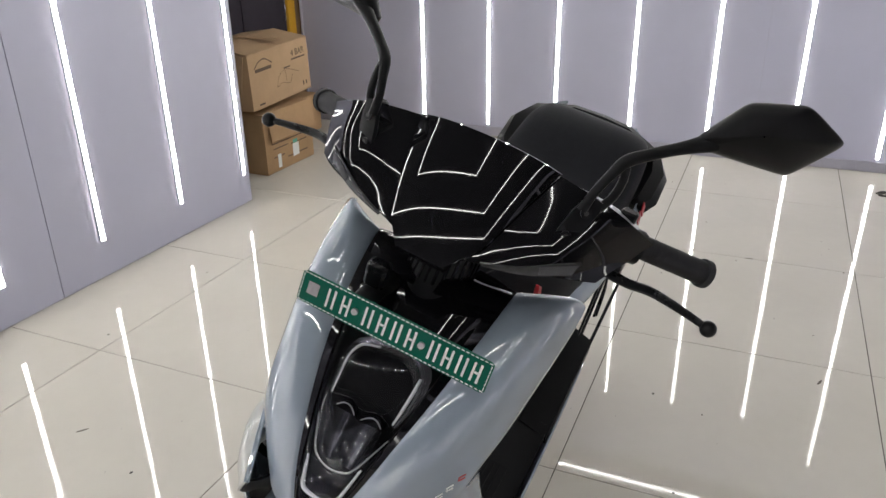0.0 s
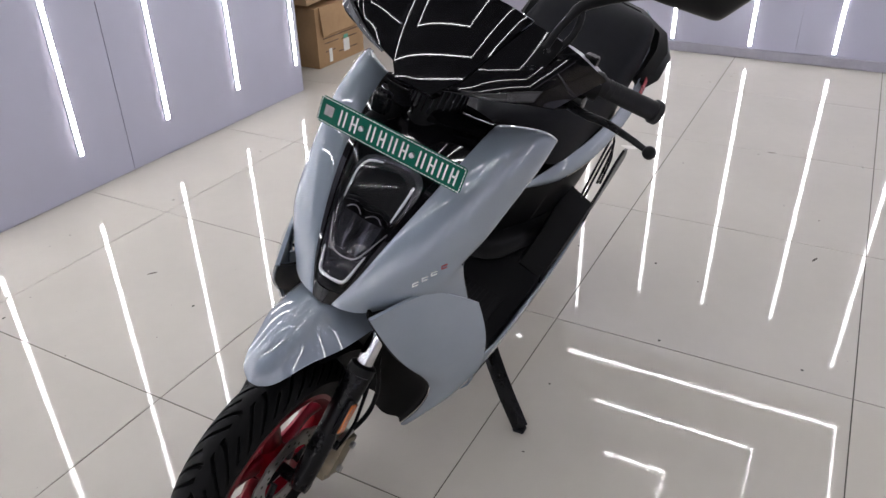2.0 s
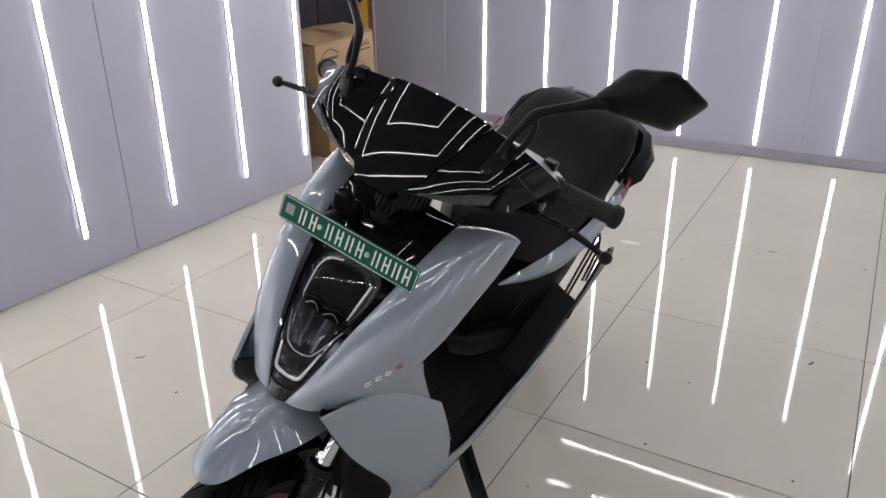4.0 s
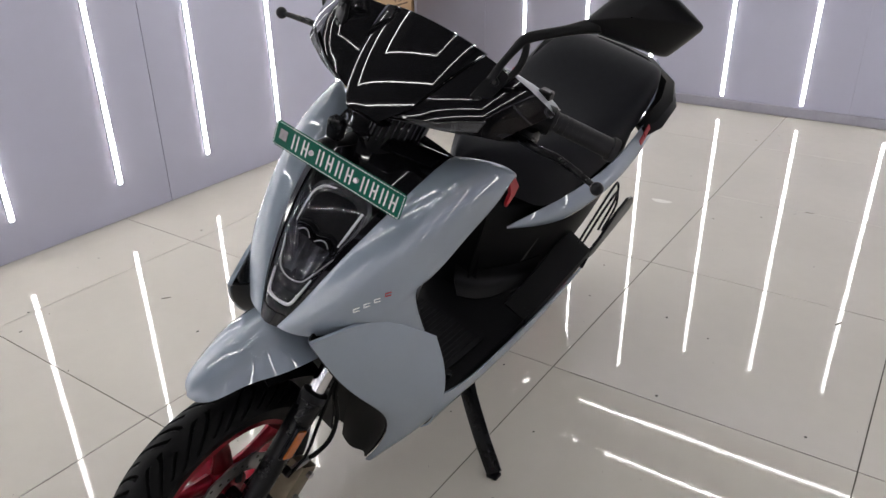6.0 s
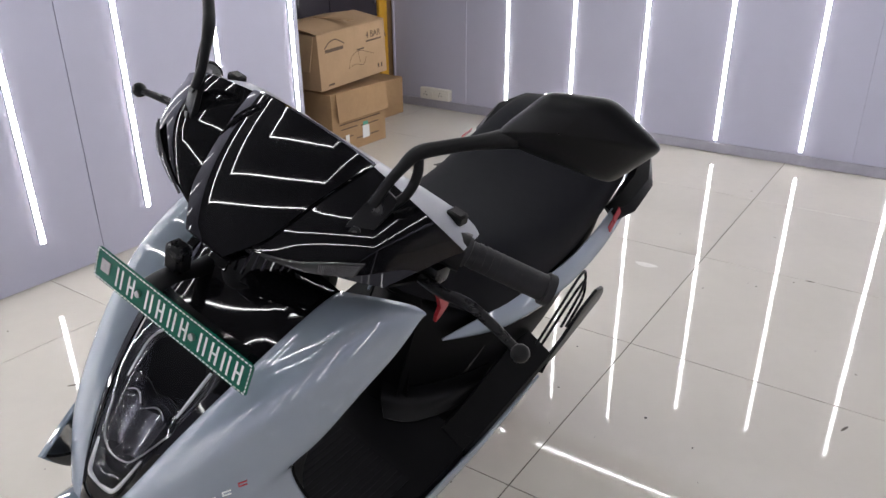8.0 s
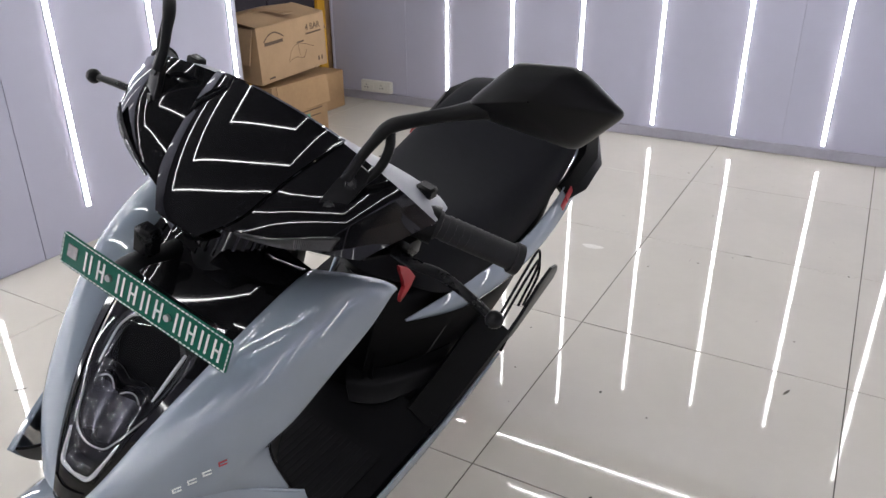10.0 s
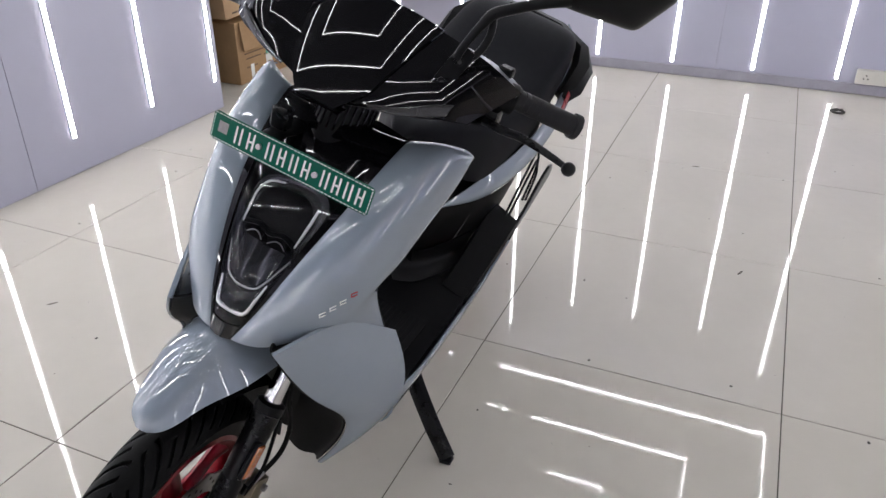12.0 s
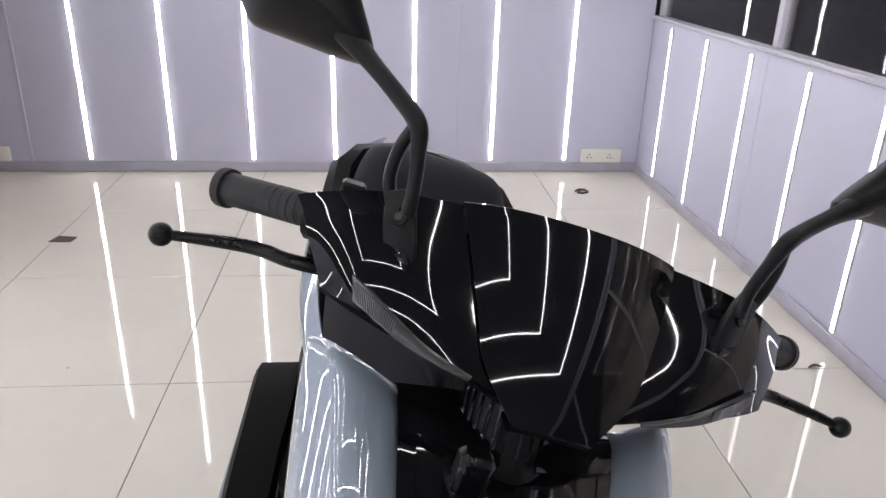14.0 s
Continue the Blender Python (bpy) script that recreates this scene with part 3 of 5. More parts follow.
# model mark on the flank, as plain bars
for rows, sgn in ((APRON, 1),):
    for j, (dy, dz, material) in enumerate(((0.0, 0.0, M_WHITE), (0.017, 0.006, M_WHITE), (0.034, 0.012, M_WHITE), (0.052, 0.021, M_REDP))):
        turn = Matrix.Translation((0.1375 + 0.42 * dy, -0.028 + dy, 0.712 + dz)) @ Matrix.Rotation(radians(-33), 4, "Z") @ Matrix.Rotation(radians(18), 4, "X")
        for lo, hi in (((-0.005, 0.0022), (0.006, 0.0038)), ((-0.006, -0.0042), (0.005, -0.0026)), ((-0.0055, -0.004), (-0.004, 0.003))):
            bits("badge_bar", moved(box((-0.0006, lo[0], lo[1]), (0.0006, hi[0], hi[1])), turn), material, apron, smooth=False)

LAMP = []
for inner, mid in zip(APRON, ((-0.082, 0.619), (-0.066, 0.668), (-0.030, 0.737), (0.030, 0.816), (0.104, 0.880), (0.188, 0.925), (0.206, 0.926))):
    x, y, z = inner[0]
    LAMP.append([(-x + 0.0015, y, z - 0.001), (-x * 0.6, y * 0.3 + mid[0] * 0.7, z * 0.3 + mid[1] * 0.7), (0, *mid), (x * 0.6, y * 0.3 + mid[0] * 0.7, z * 0.3 + mid[1] * 0.7), (x - 0.0015, y, z - 0.001)])


def lamp_at(u, v, depth=0.0):
    """A point of the lamp face: u across from -1 to 1, v up its rows, sunk by a depth."""
    a = min(int(v), len(LAMP) - 2)
    row = [Vector(p).lerp(Vector(q), v - a) for p, q in zip(LAMP[a], LAMP[a + 1])]
    k = np.interp(u, (-1, -0.6, 0, 0.6, 1), range(5))
    b = min(int(k), 3)
    p = row[b].lerp(row[b + 1], k - b)
    return (p.x, p.y + 0.78 * depth, p.z - 0.63 * depth)


def lamp_rows(us, vs, depth=0.0):
    return [[lamp_at(u, v, depth) for u in us] for v in vs]


EDGE = 0.84
panel = bits("lamp_panel", patch(lamp_rows((-EDGE, -0.6, 0, 0.6, EDGE), (3.75, 4.2, 5, 5.6, 6)), 5, 0.003), M_BLACK, scooter, "gloss black headlamp surround")
for s in (1, -1):
    bits("panel_edge", patch(lamp_rows((s * EDGE, s * 0.92, s), (0, 0.5, 1, 2, 3, 4, 5, 6)), 4, 0.003 * s), M_BLACK, panel)
bits("panel_tip", patch(lamp_rows((-EDGE, 0, EDGE), (0, 0.25, 0.5)), 4, 0.003), M_BLACK, panel)
# housing: a dark well under one clear cover
well = []
for u, d in ((-EDGE, 0.001), (-0.80, 0.016), (-0.4, 0.026), (0, 0.028), (0.4, 0.026), (0.80, 0.016), (EDGE, 0.001)):
    well.append([lamp_at(u, v, d * w) for v, w in ((0.5, 0.1), (0.7, 0.8), (1.5, 1), (2.5, 1), (3.5, 0.8), (3.75, 0.1))])
lamp = bits("headlamp", patch(well, 4, 0.002), M_SMOKE, scooter, "dark headlamp with silver light guides under a clear cover")
cover = bits("lens", patch(lamp_rows((-EDGE, -0.4, 0, 0.4, EDGE), (0.5, 1, 2, 3, 3.75), -0.0006), 5, 0.0), M_LENS, lamp, "clear lamp cover")
cover.visible_shadow = False
# upper bracket of smoked chrome, widest at its corner
outer = ((-0.68, 2.45), (-0.62, 3.05), (-0.50, 3.34), (0.05, 3.50), (0.52, 3.48), (0.76, 3.25), (0.76, 2.45))
inner = ((-0.58, 2.52), (-0.50, 3.02), (-0.38, 3.20), (0.05, 3.30), (0.34, 3.27), (0.56, 3.06), (0.63, 2.50))
bits("light_bracket", patch([[lamp_at(*p, 0.004) for p in outer], [lamp_at((p[0] + q[0]) / 2, (p[1] + q[1]) / 2, 0.008) for p, q in zip(outer, inner)], [lamp_at(*q, 0.015) for q in inner]], 3, 0.001), M_DARKCHROME, lamp, "smoked chrome bracket round the upper lamp")
bits("light_guide", tube([lamp_at(u, v, 0.005) for u, v in ((0.62, 3.20), (0.645, 2.95), (0.66, 2.70), (0.67, 2.48))], [0.0022, 0.0026, 0.0024, 0.0014], 8, 4), M_DRL, lamp, "bright silver upper light guide")
bits("light_guide", tube([lamp_at(u, v, 0.006) for u, v in ((-0.61, 2.50), (-0.575, 2.8), (-0.54, 3.06), (-0.42, 3.27), (-0.15, 3.36))], [0.0011, 0.0015, 0.0015, 0.0017, 0.0010], 8, 4), M_DRL, lamp, "bright silver upper light guide")
# twin eyelids over fluted reflectors
for u, v in ((-0.22, 2.46), (0.33, 2.44)):
    lid = [[lamp_at(u + du, v + dv * (1 - (du / 0.24) ** 2) - 0.10 * (du / 0.24) ** 2, d) for du in (-0.22, -0.12, 0, 0.12, 0.22)] for dv, d in ((0.02, 0.004), (0.10, 0.010), (0.18, 0.020))]
    bits("eyelid", patch(lid, 4, 0.001), M_BLACK, lamp, "small gloss black eyelid over the reflector")
    bits("eyelid_rim", tube([lamp_at(u + du, v + 0.02 * (1 - (du / 0.24) ** 2) - 0.10 * (du / 0.24) ** 2, 0.003) for du in (-0.2, -0.1, 0, 0.1, 0.2)], 0.0008, 6, 4), M_STEEL, lamp)
    bowl = [[lamp_at(u * 0.95 + du * w, v - dv, d) for du, d in ((-0.28, 0.008), (-0.15, 0.017), (0, 0.021), (0.15, 0.017), (0.28, 0.008))] for dv, w in ((0.10, 0.9), (0.38, 1.0), (0.66, 0.85), (0.84, 0.5))]
    bits("reflector_bowl", patch(bowl, 5, 0.001), M_REFLECTOR, lamp, "fluted silver reflector bowl")
bits("lamp_bridge", tube([lamp_at(u, v, 0.010) for u, v in ((-0.70, 2.50), (-0.25, 2.60), (0.05, 2.54), (0.35, 2.58), (0.72, 2.45))], 0.006, 8, 5, 0.5), M_SMOKE, lamp)
bits("lens_outline", tube([lamp_at(u, v, 0.006) for u, v in ((-0.76, 2.15), (-0.62, 1.75), (-0.48, 1.58), (-0.10, 1.50), (0.34, 1.52), (0.56, 1.68), (0.78, 2.25))], 0.0011, 6, 3), M_STEEL, lamp, "thin silver outline of the reflectors")
bits("guide_ledge", patch([[lamp_at(u * w, v, d) for u in (-0.62, -0.3, 0, 0.3, 0.58)] for v, w, d in ((0.94, 1, 0.005), (1.06, 1, 0.009), (1.22, 0.92, 0.016))], 4, 0.001), M_BLACK, lamp, "gloss black ledge inside the lower light guide")
bits("light_guide", tube([lamp_at(u, v, 0.004) for u, v in ((-0.73, 1.48), (-0.72, 1.20), (-0.66, 0.98), (-0.40, 0.90), (0.36, 0.90), (0.60, 1.00), (0.66, 1.25), (0.69, 1.68))], [0.0016, 0.0026, 0.0030, 0.0032, 0.0032, 0.0030, 0.0024, 0.0014], 8, 3), M_DRL, lamp, "silver lower light guide")

# black upper deck between the shoulders
deck = [
    [(-0.113, 0.200, 0.906), (-0.06, 0.196, 0.905), (0, 0.190, 0.908), (0.06, 0.196, 0.905), (0.113, 0.200, 0.906)],
    [(-0.113, 0.214, 0.904), (-0.085, 0.211, 0.898), (0, 0.214, 0.899), (0.085, 0.211, 0.898), (0.113, 0.214, 0.904)],
    [(-0.116, 0.224, 0.895), (-0.085, 0.220, 0.882), (0, 0.224, 0.88), (0.085, 0.220, 0.882), (0.116, 0.224, 0.895)],
    [(-0.120, 0.236, 0.845), (-0.085, 0.232, 0.83), (0, 0.236, 0.83), (0.085, 0.232, 0.83), (0.120, 0.236, 0.845)],
    [(-0.120, 0.250, 0.780), (-0.085, 0.250, 0.775), (0, 0.252, 0.775), (0.085, 0.250, 0.775), (0.120, 0.250, 0.780)],
]
bits("upper_deck", patch(deck, 5, -0.004), M_BLACK, scooter, "gloss black deck between the apron shoulders")
for side in (1, -1):
    bits("deck_wing", patch([[(side * 0.016, 0.128, 0.908), (side * 0.055, 0.135, 0.910), (side * 0.101, 0.160, 0.903)], [(side * 0.020, 0.160, 0.926), (side * 0.06, 0.170, 0.921), (side * 0.106, 0.188, 0.915)], [(side * 0.028, 0.200, 0.914), (side * 0.065, 0.203, 0.909), (side * 0.111, 0.210, 0.909)]], 5, 0.006), M_BLACK, scooter, "faceted gloss black deck wing")
neck = steered("steering_neck", tube([(0, 0.165, 0.865), (0, 0.20, 0.94), (0, 0.235, 1.02)], [0.050, 0.050, 0.052], 28, 4), M_MATTE, scooter, "ribbed black steering neck boot")
for i in range(15):
    a = math.pi + math.pi * i / 14
    cx, cy = 0.0505 * math.cos(a), 0.0505 * math.sin(a)
    steered("rib", tube([(cx, 0.185 + cy, 0.915), (cx, 0.212 + cy, 0.972)], 0.0026, 6, 1), M_BLACK, neck)

# number plate on its bracket
plate = bits("number_plate", slab([(-0.139, -0.0195), (-0.134, -0.0225), (0.134, -0.0225), (0.139, -0.0195), (0.139, 0.0195), (0.134, 0.0225), (-0.134, 0.0225), (-0.139, 0.0195)], 0.0016, "Y", m=Matrix.Translation((0.006, 0.026, 0.899)) @ Matrix.Rotation(radians(-10), 4, "X")), M_PLATE, scooter, "green number plate with plain white bars", smooth=False)
PM = Matrix.Translation((0.006, 0.026, 0.899)) @ Matrix.Rotation(radians(-10), 4, "X")
dash = bmesh.new()
for k in range(42):
    x = -0.1345 + 0.2690 * k / 41
    for z in (-0.0206, 0.0196):
        box((x - 0.0021, -0.0012, z), (x + 0.0021, -0.0003, z + 0.0013), 0.0, 1, dash)
for k in range(6):
    z = -0.0155 + 0.031 * k / 5
    for x in (-0.1372, 0.1359):
        box((x, -0.0012, z - 0.0021), (x + 0.0013, -0.0003, z + 0.0021), 0.0, 1, dash)
bits("plate_border", moved(dash, PM), M_WHITE, plate, "dashed white plate border", smooth=False)
for k, x in enumerate((-0.092, -0.070, -0.036, -0.015, 0.006, 0.027, 0.060, 0.080, 0.100, 0.120)):
    for dx in (-0.0055, 0.0035):
        bits("plate_bar", moved(box((x + dx, -0.0014, -0.0135), (x + dx + 0.0032, -0.0003, 0.0135), 0.0004), PM), M_WHITE, plate, smooth=False)
    if k % 2:
        bits("plate_bar", moved(box((x - 0.002, -0.0014, -0.0016), (x + 0.0032, -0.0003, 0.0016), 0.0004), PM), M_WHITE, plate, smooth=False)
bits("hologram", moved(box((-0.127, -0.0014, -0.007), (-0.111, -0.0003, 0.010)), PM), M_HOLO, plate, "grey hologram square", smooth=False)
for x in (-0.0545, 0.0435):
    bits("plate_bolt", moved(tube([(x, -0.004, 0), (x, 0.001, 0)], 0.0045, 12, 1), PM), M_STEEL, plate)
bits("plate_bracket", tube([(-0.048, 0.032, 0.90), (-0.05, 0.07, 0.905), (-0.05, 0.12, 0.895), (-0.05, 0.16, 0.90)], 0.017, 8, 4, 0.35, up=(0, 0, 1)), M_MATTE, scooter, "black plate bracket")
bits("plate_bracket", box((-0.07, 0.029, 0.888), (0.075, 0.034, 0.908), 0.002), M_MATTE)
bits("bracket_stud", box((-0.07, 0.075, 0.905), (-0.04, 0.10, 0.945), 0.005), M_SATIN, scooter, "square black bracket stud")

# lower side pods and the black leg shield
POD = [
    [(0.091, -0.079, 0.640), (0.138, 0.024, 0.663), (0.172, 0.10, 0.625), (0.197, 0.169, 0.577)],
    [(0.122, -0.035, 0.560), (0.166, 0.040, 0.572), (0.204, 0.112, 0.548), (0.226, 0.180, 0.515)],
    [(0.152, 0.030, 0.475), (0.190, 0.072, 0.470), (0.222, 0.130, 0.458), (0.241, 0.190, 0.440)],
    [(0.180, 0.095, 0.395), (0.203, 0.115, 0.382), (0.222, 0.150, 0.365), (0.232, 0.195, 0.365)],
    [(0.172, 0.125, 0.290), (0.182, 0.132, 0.282), (0.190, 0.150, 0.275), (0.196, 0.180, 0.280)],
    [(0.138, 0.142, 0.182), (0.142, 0.144, 0.180), (0.146, 0.150, 0.180), (0.150, 0.160, 0.182)],
]
for s in (1, -1):
    rows = POD if s == 1 else flip(POD)
    rows = np.array(rows) + np.array([s * 0.005, -0.004, 0.0])
    pod = bits("side_pod", patch(rows, 6, -0.004 * s), M_GREY, scooter, "glossy blue-grey lower side pod")
    bits("pod_edge", tube([tuple(p + np.array([0, 0.002, -0.001])) for p in rows[0]], 0.0030, 10, 8), M_GREY, pod)
    bits("pod_edge", tube([tuple(p + np.array([-s * 0.002, 0.001, 0])) for p in rows[:, -1]], 0.0030, 10, 6), M_GREY, pod)
    inner = [[(s * 0.090, -0.070, 0.636), (s * 0.072, -0.01, 0.625), (s * 0.05, 0.04, 0.62)],
             [(s * 0.121, -0.030, 0.556), (s * 0.10, 0.03, 0.55), (s * 0.07, 0.08, 0.55)],
             [(s * 0.151, 0.036, 0.472), (s * 0.12, 0.08, 0.465), (s * 0.07, 0.12, 0.46)],
             [(s * 0.178, 0.100, 0.392), (s * 0.13, 0.12, 0.375), (s * 0.07, 0.14, 0.36)],
             [(s * 0.170, 0.129, 0.288), (s * 0.12, 0.14, 0.27), (s * 0.06, 0.15, 0.26)],
             [(s * 0.136, 0.146, 0.181), (s * 0.10, 0.15, 0.17), (s * 0.06, 0.16, 0.17)]]
    inner = [[(q[0][0] + s * 0.005, q[0][1] - 0.006, q[0][2]), (q[0][0] - s * 0.004, q[0][1] + 0.004, q[0][2])] + q[1:] for q in inner]
    bits("pod_liner", patch(inner, 4, 0.004), M_DULL, scooter, "black inner face of the pod")
bits("front_shield", patch([[(-0.12, -0.01, 0.63), (0, -0.03, 0.62), (0.12, -0.01, 0.63)], [(-0.1, 0.09, 0.52), (0, 0.08, 0.5), (0.1, 0.09, 0.52)], [(-0.1, 0.15, 0.36), (0, 0.15, 0.34), (0.1, 0.15, 0.36)], [(-0.08, 0.18, 0.18), (0, 0.18, 0.17), (0.08, 0.18, 0.18)]], 4, 0.004), M_DULL, scooter, "black shield behind the front wheel")

rows = [
    [(-0.190, 0.283, 0.893), (-0.125, 0.270, 0.815), (0, 0.265, 0.775), (0.125, 0.270, 0.815), (0.190, 0.283, 0.893)],
    [(-0.192, 0.248, 0.85), (-0.12, 0.275, 0.77), (0, 0.28, 0.74), (0.12, 0.275, 0.77), (0.192, 0.248, 0.85)],
    [(-0.176, 0.185, 0.77), (-0.10, 0.26, 0.70), (0, 0.27, 0.69), (0.10, 0.26, 0.70), (0.176, 0.185, 0.77)],
    [(-0.162, 0.118, 0.69), (-0.10, 0.22, 0.56), (0, 0.23, 0.55), (0.10, 0.22, 0.56), (0.162, 0.118, 0.69)],
    [(-0.186, 0.160, 0.58), (-0.11, 0.215, 0.47), (0, 0.22, 0.46), (0.11, 0.215, 0.47), (0.186, 0.160, 0.58)],
    [(-0.225, 0.19, 0.45), (-0.12, 0.235, 0.395), (0, 0.24, 0.39), (0.12, 0.235, 0.395), (0.225, 0.19, 0.45)],
]
bits("leg_shield", patch(rows, 5, -0.004), M_DULL, scooter, "grained black inner leg shield")
rows = [[(x, y, z + (0.004 if abs(x) > 0.2 else 0)) for x in (-0.228, -0.2, -0.07, 0, 0.07, 0.2, 0.228)] for y, z in ((0.19, 0.395), (0.25, 0.378), (0.38, 0.372), (0.52, 0.378), (0.62, 0.392))]
foot = bits("footboard", patch(rows, 4, -0.02), M_MATTE, scooter, "smooth black footboard")
for s in (1, -1):
    bits("floor_screw", lathe([(0.376, 0.009), (0.386, 0.009), (0.388, 0.005)], 14, "Z", None), M_SATIN, foot).matrix_basis = Matrix.Translation((s * 0.2, 0.296, 0.0))
for s in (1, -1):
    rows = [[(s * 0.236, 0.175, 0.43), (s * 0.240, 0.19, 0.36), (s * 0.205, 0.20, 0.29)],
            [(s * 0.238, 0.30, 0.385), (s * 0.238, 0.31, 0.345), (s * 0.200, 0.31, 0.27)],
            [(s * 0.238, 0.45, 0.378), (s * 0.238, 0.46, 0.338), (s * 0.195, 0.46, 0.265)],
            [(s * 0.238, 0.65, 0.385), (s * 0.237, 0.66, 0.350), (s * 0.190, 0.66, 0.28)],
            [(s * 0.234, 0.88, 0.415), (s * 0.230, 0.89, 0.392), (s * 0.19, 0.89, 0.34)]]
    bits("side_skirt", patch(rows, 4, 0.004 * s), M_GREY, scooter, "blue-grey skirt under the footboard")
    rows = [[(s * 0.235, 0.585, 0.376), (s * 0.232, 0.585, 0.389), (s * 0.165, 0.600, 0.391), (s * 0.155, 0.600, 0.380)],
            [(s * 0.236, 0.70, 0.392), (s * 0.233, 0.70, 0.409), (s * 0.165, 0.71, 0.425), (s * 0.155, 0.71, 0.40)],
            [(s * 0.236, 0.82, 0.415), (s * 0.233, 0.82, 0.435), (s * 0.160, 0.82, 0.460), (s * 0.150, 0.82, 0.43)],
            [(s * 0.236, 0.895, 0.435), (s * 0.233, 0.895, 0.452), (s * 0.158, 0.895, 0.474), (s * 0.148, 0.895, 0.45)],
            [(s * 0.235, 0.925, 0.432), (s * 0.231, 0.922, 0.454), (s * 0.158, 0.925, 0.475), (s * 0.148, 0.925, 0.45)],
            [(s * 0.230, 0.932, 0.385), (s * 0.224, 0.930, 0.385), (s * 0.160, 0.932, 0.39), (s * 0.150, 0.932, 0.395)]]
    block = bits("rear_footrest_block", patch(rows, 1, 0.004), M_DULL, scooter, "black moulded block behind the footboard")
    bits("block_screw", tube([(s * 0.214, 0.625, 0.388), (s * 0.215, 0.625, 0.398)], 0.009, 12, 1), M_SATIN, block)

mat_rows = [[(x, y, z) for x in (-0.19, -0.1, 0, 0.1, 0.19)] for y, z in ((0.215, 0.3905), (0.25, 0.3825), (0.30, 0.3785), (0.38, 0.3762), (0.46, 0.3785))]
mat_sheet = bits("foot_mat", patch(mat_rows, 3, -0.003), M_FOOTMAT, foot, "ribbed black rubber foot mat", smooth=False)
for k in range(30):
    x = -0.174 + 0.012 * k
    bits("mat_rib", tube([(x, y, z + 0.0002) for y, z in ((0.22, 0.3893), (0.25, 0.3825), (0.30, 0.3785), (0.38, 0.3762), (0.455, 0.3784))], 0.0016, 5, 2), M_FOOTMAT, foot)
for s in (1, -1):
    fillet = [[(s * hw, y, 0.450), (s * (hw + 0.008), y - 0.004, 0.408), (s * (hw + 0.036), y - 0.022, z)] for y, hw, z in ((0.556, 0.025, 0.384), (0.585, 0.068, 0.386), (0.63, 0.096, 0.392), (0.70, 0.124, 0.402), (0.78, 0.146, 0.420))]
    bits("body_fillet", patch(fillet, 5, 0.003), M_MATTE, scooter, "black fillet between floor and seat body")
    bits("body_groove", tube([(s * 0.1345, 0.745, 0.515), (s * 0.1300, 0.726, 0.475), (s * 0.1235, 0.712, 0.435)], 0.0032, 6, 4), M_HOLE, scooter)

# body under the seat
rows = []
for y, hw, top, bot in ((0.56, 0.058, 0.66, 0.375), (0.64, 0.092, 0.62, 0.375), (0.76, 0.138, 0.605, 0.385), (0.92, 0.16, 0.65, 0.42), (1.08, 0.16, 0.74, 0.55), (1.24, 0.12, 0.82, 0.66)):
    rows.append([(-hw * 0.95, y + 0.02, bot), (-hw, y, (top + bot) / 2), (-hw * 0.8, y, top), (0, y - 0.03, top + 0.02), (hw * 0.8, y, top), (hw, y, (top + bot) / 2), (hw * 0.95, y + 0.02, bot)])
bits("under_seat_body", patch(rows, 5, 0.004), M_DULL, scooter, "grained black body under the seat")
bits("under_seat_front", patch([[(-0.052, 0.565, 0.70), (0, 0.535, 0.71), (0.052, 0.565, 0.70)], [(-0.065, 0.57, 0.53), (0, 0.54, 0.53), (0.065, 0.57, 0.53)], [(-0.08, 0.59, 0.38), (0, 0.56, 0.38), (0.08, 0.59, 0.38)]], 5, 0.004), M_DULL, scooter, "black front of the seat body")
TAIL = [
    [(0.097, 0.612, 0.584), (0.099, 0.613, 0.581), (0.098, 0.614, 0.578)],
    [(0.140, 0.74, 0.628), (0.158, 0.745, 0.600), (0.150, 0.75, 0.568)],
    [(0.168, 0.86, 0.660), (0.190, 0.865, 0.622), (0.176, 0.87, 0.575)],
    [(0.186, 0.98, 0.708), (0.208, 0.985, 0.662), (0.188, 0.99, 0.605)],
    [(0.190, 1.09, 0.785), (0.210, 1.10, 0.725), (0.186, 1.11, 0.655)],
    [(0.165, 1.20, 0.855), (0.182, 1.22, 0.795), (0.155, 1.24, 0.720)],
    [(0.10, 1.30, 0.885), (0.108, 1.34, 0.830), (0.09, 1.35, 0.77)],
]
for s in (1, -1):
    tail = bits("tail_panel", patch(TAIL if s == 1 else flip(TAIL), 5, -0.004 * s), M_GREY, scooter, "glossy blue-grey tail side panel")
    for dz in (0.0, 0.022):
        bits("tail_mark", moved(box((-0.001, -0.017, -0.008), (0.0015, 0.017, 0.008)), Matrix.Translation((s * 0.2085, 1.055 + dz * 0.3, 0.752 + dz)) @ Matrix.Rotation(radians(s * -4), 4, "Z") @ Matrix.Rotation(radians(-s * 22), 4, "Y") @ Matrix.Rotation(radians(30), 4, "X")), M_REDP, tail, "red mark on the tail", smooth=False)
rows = []
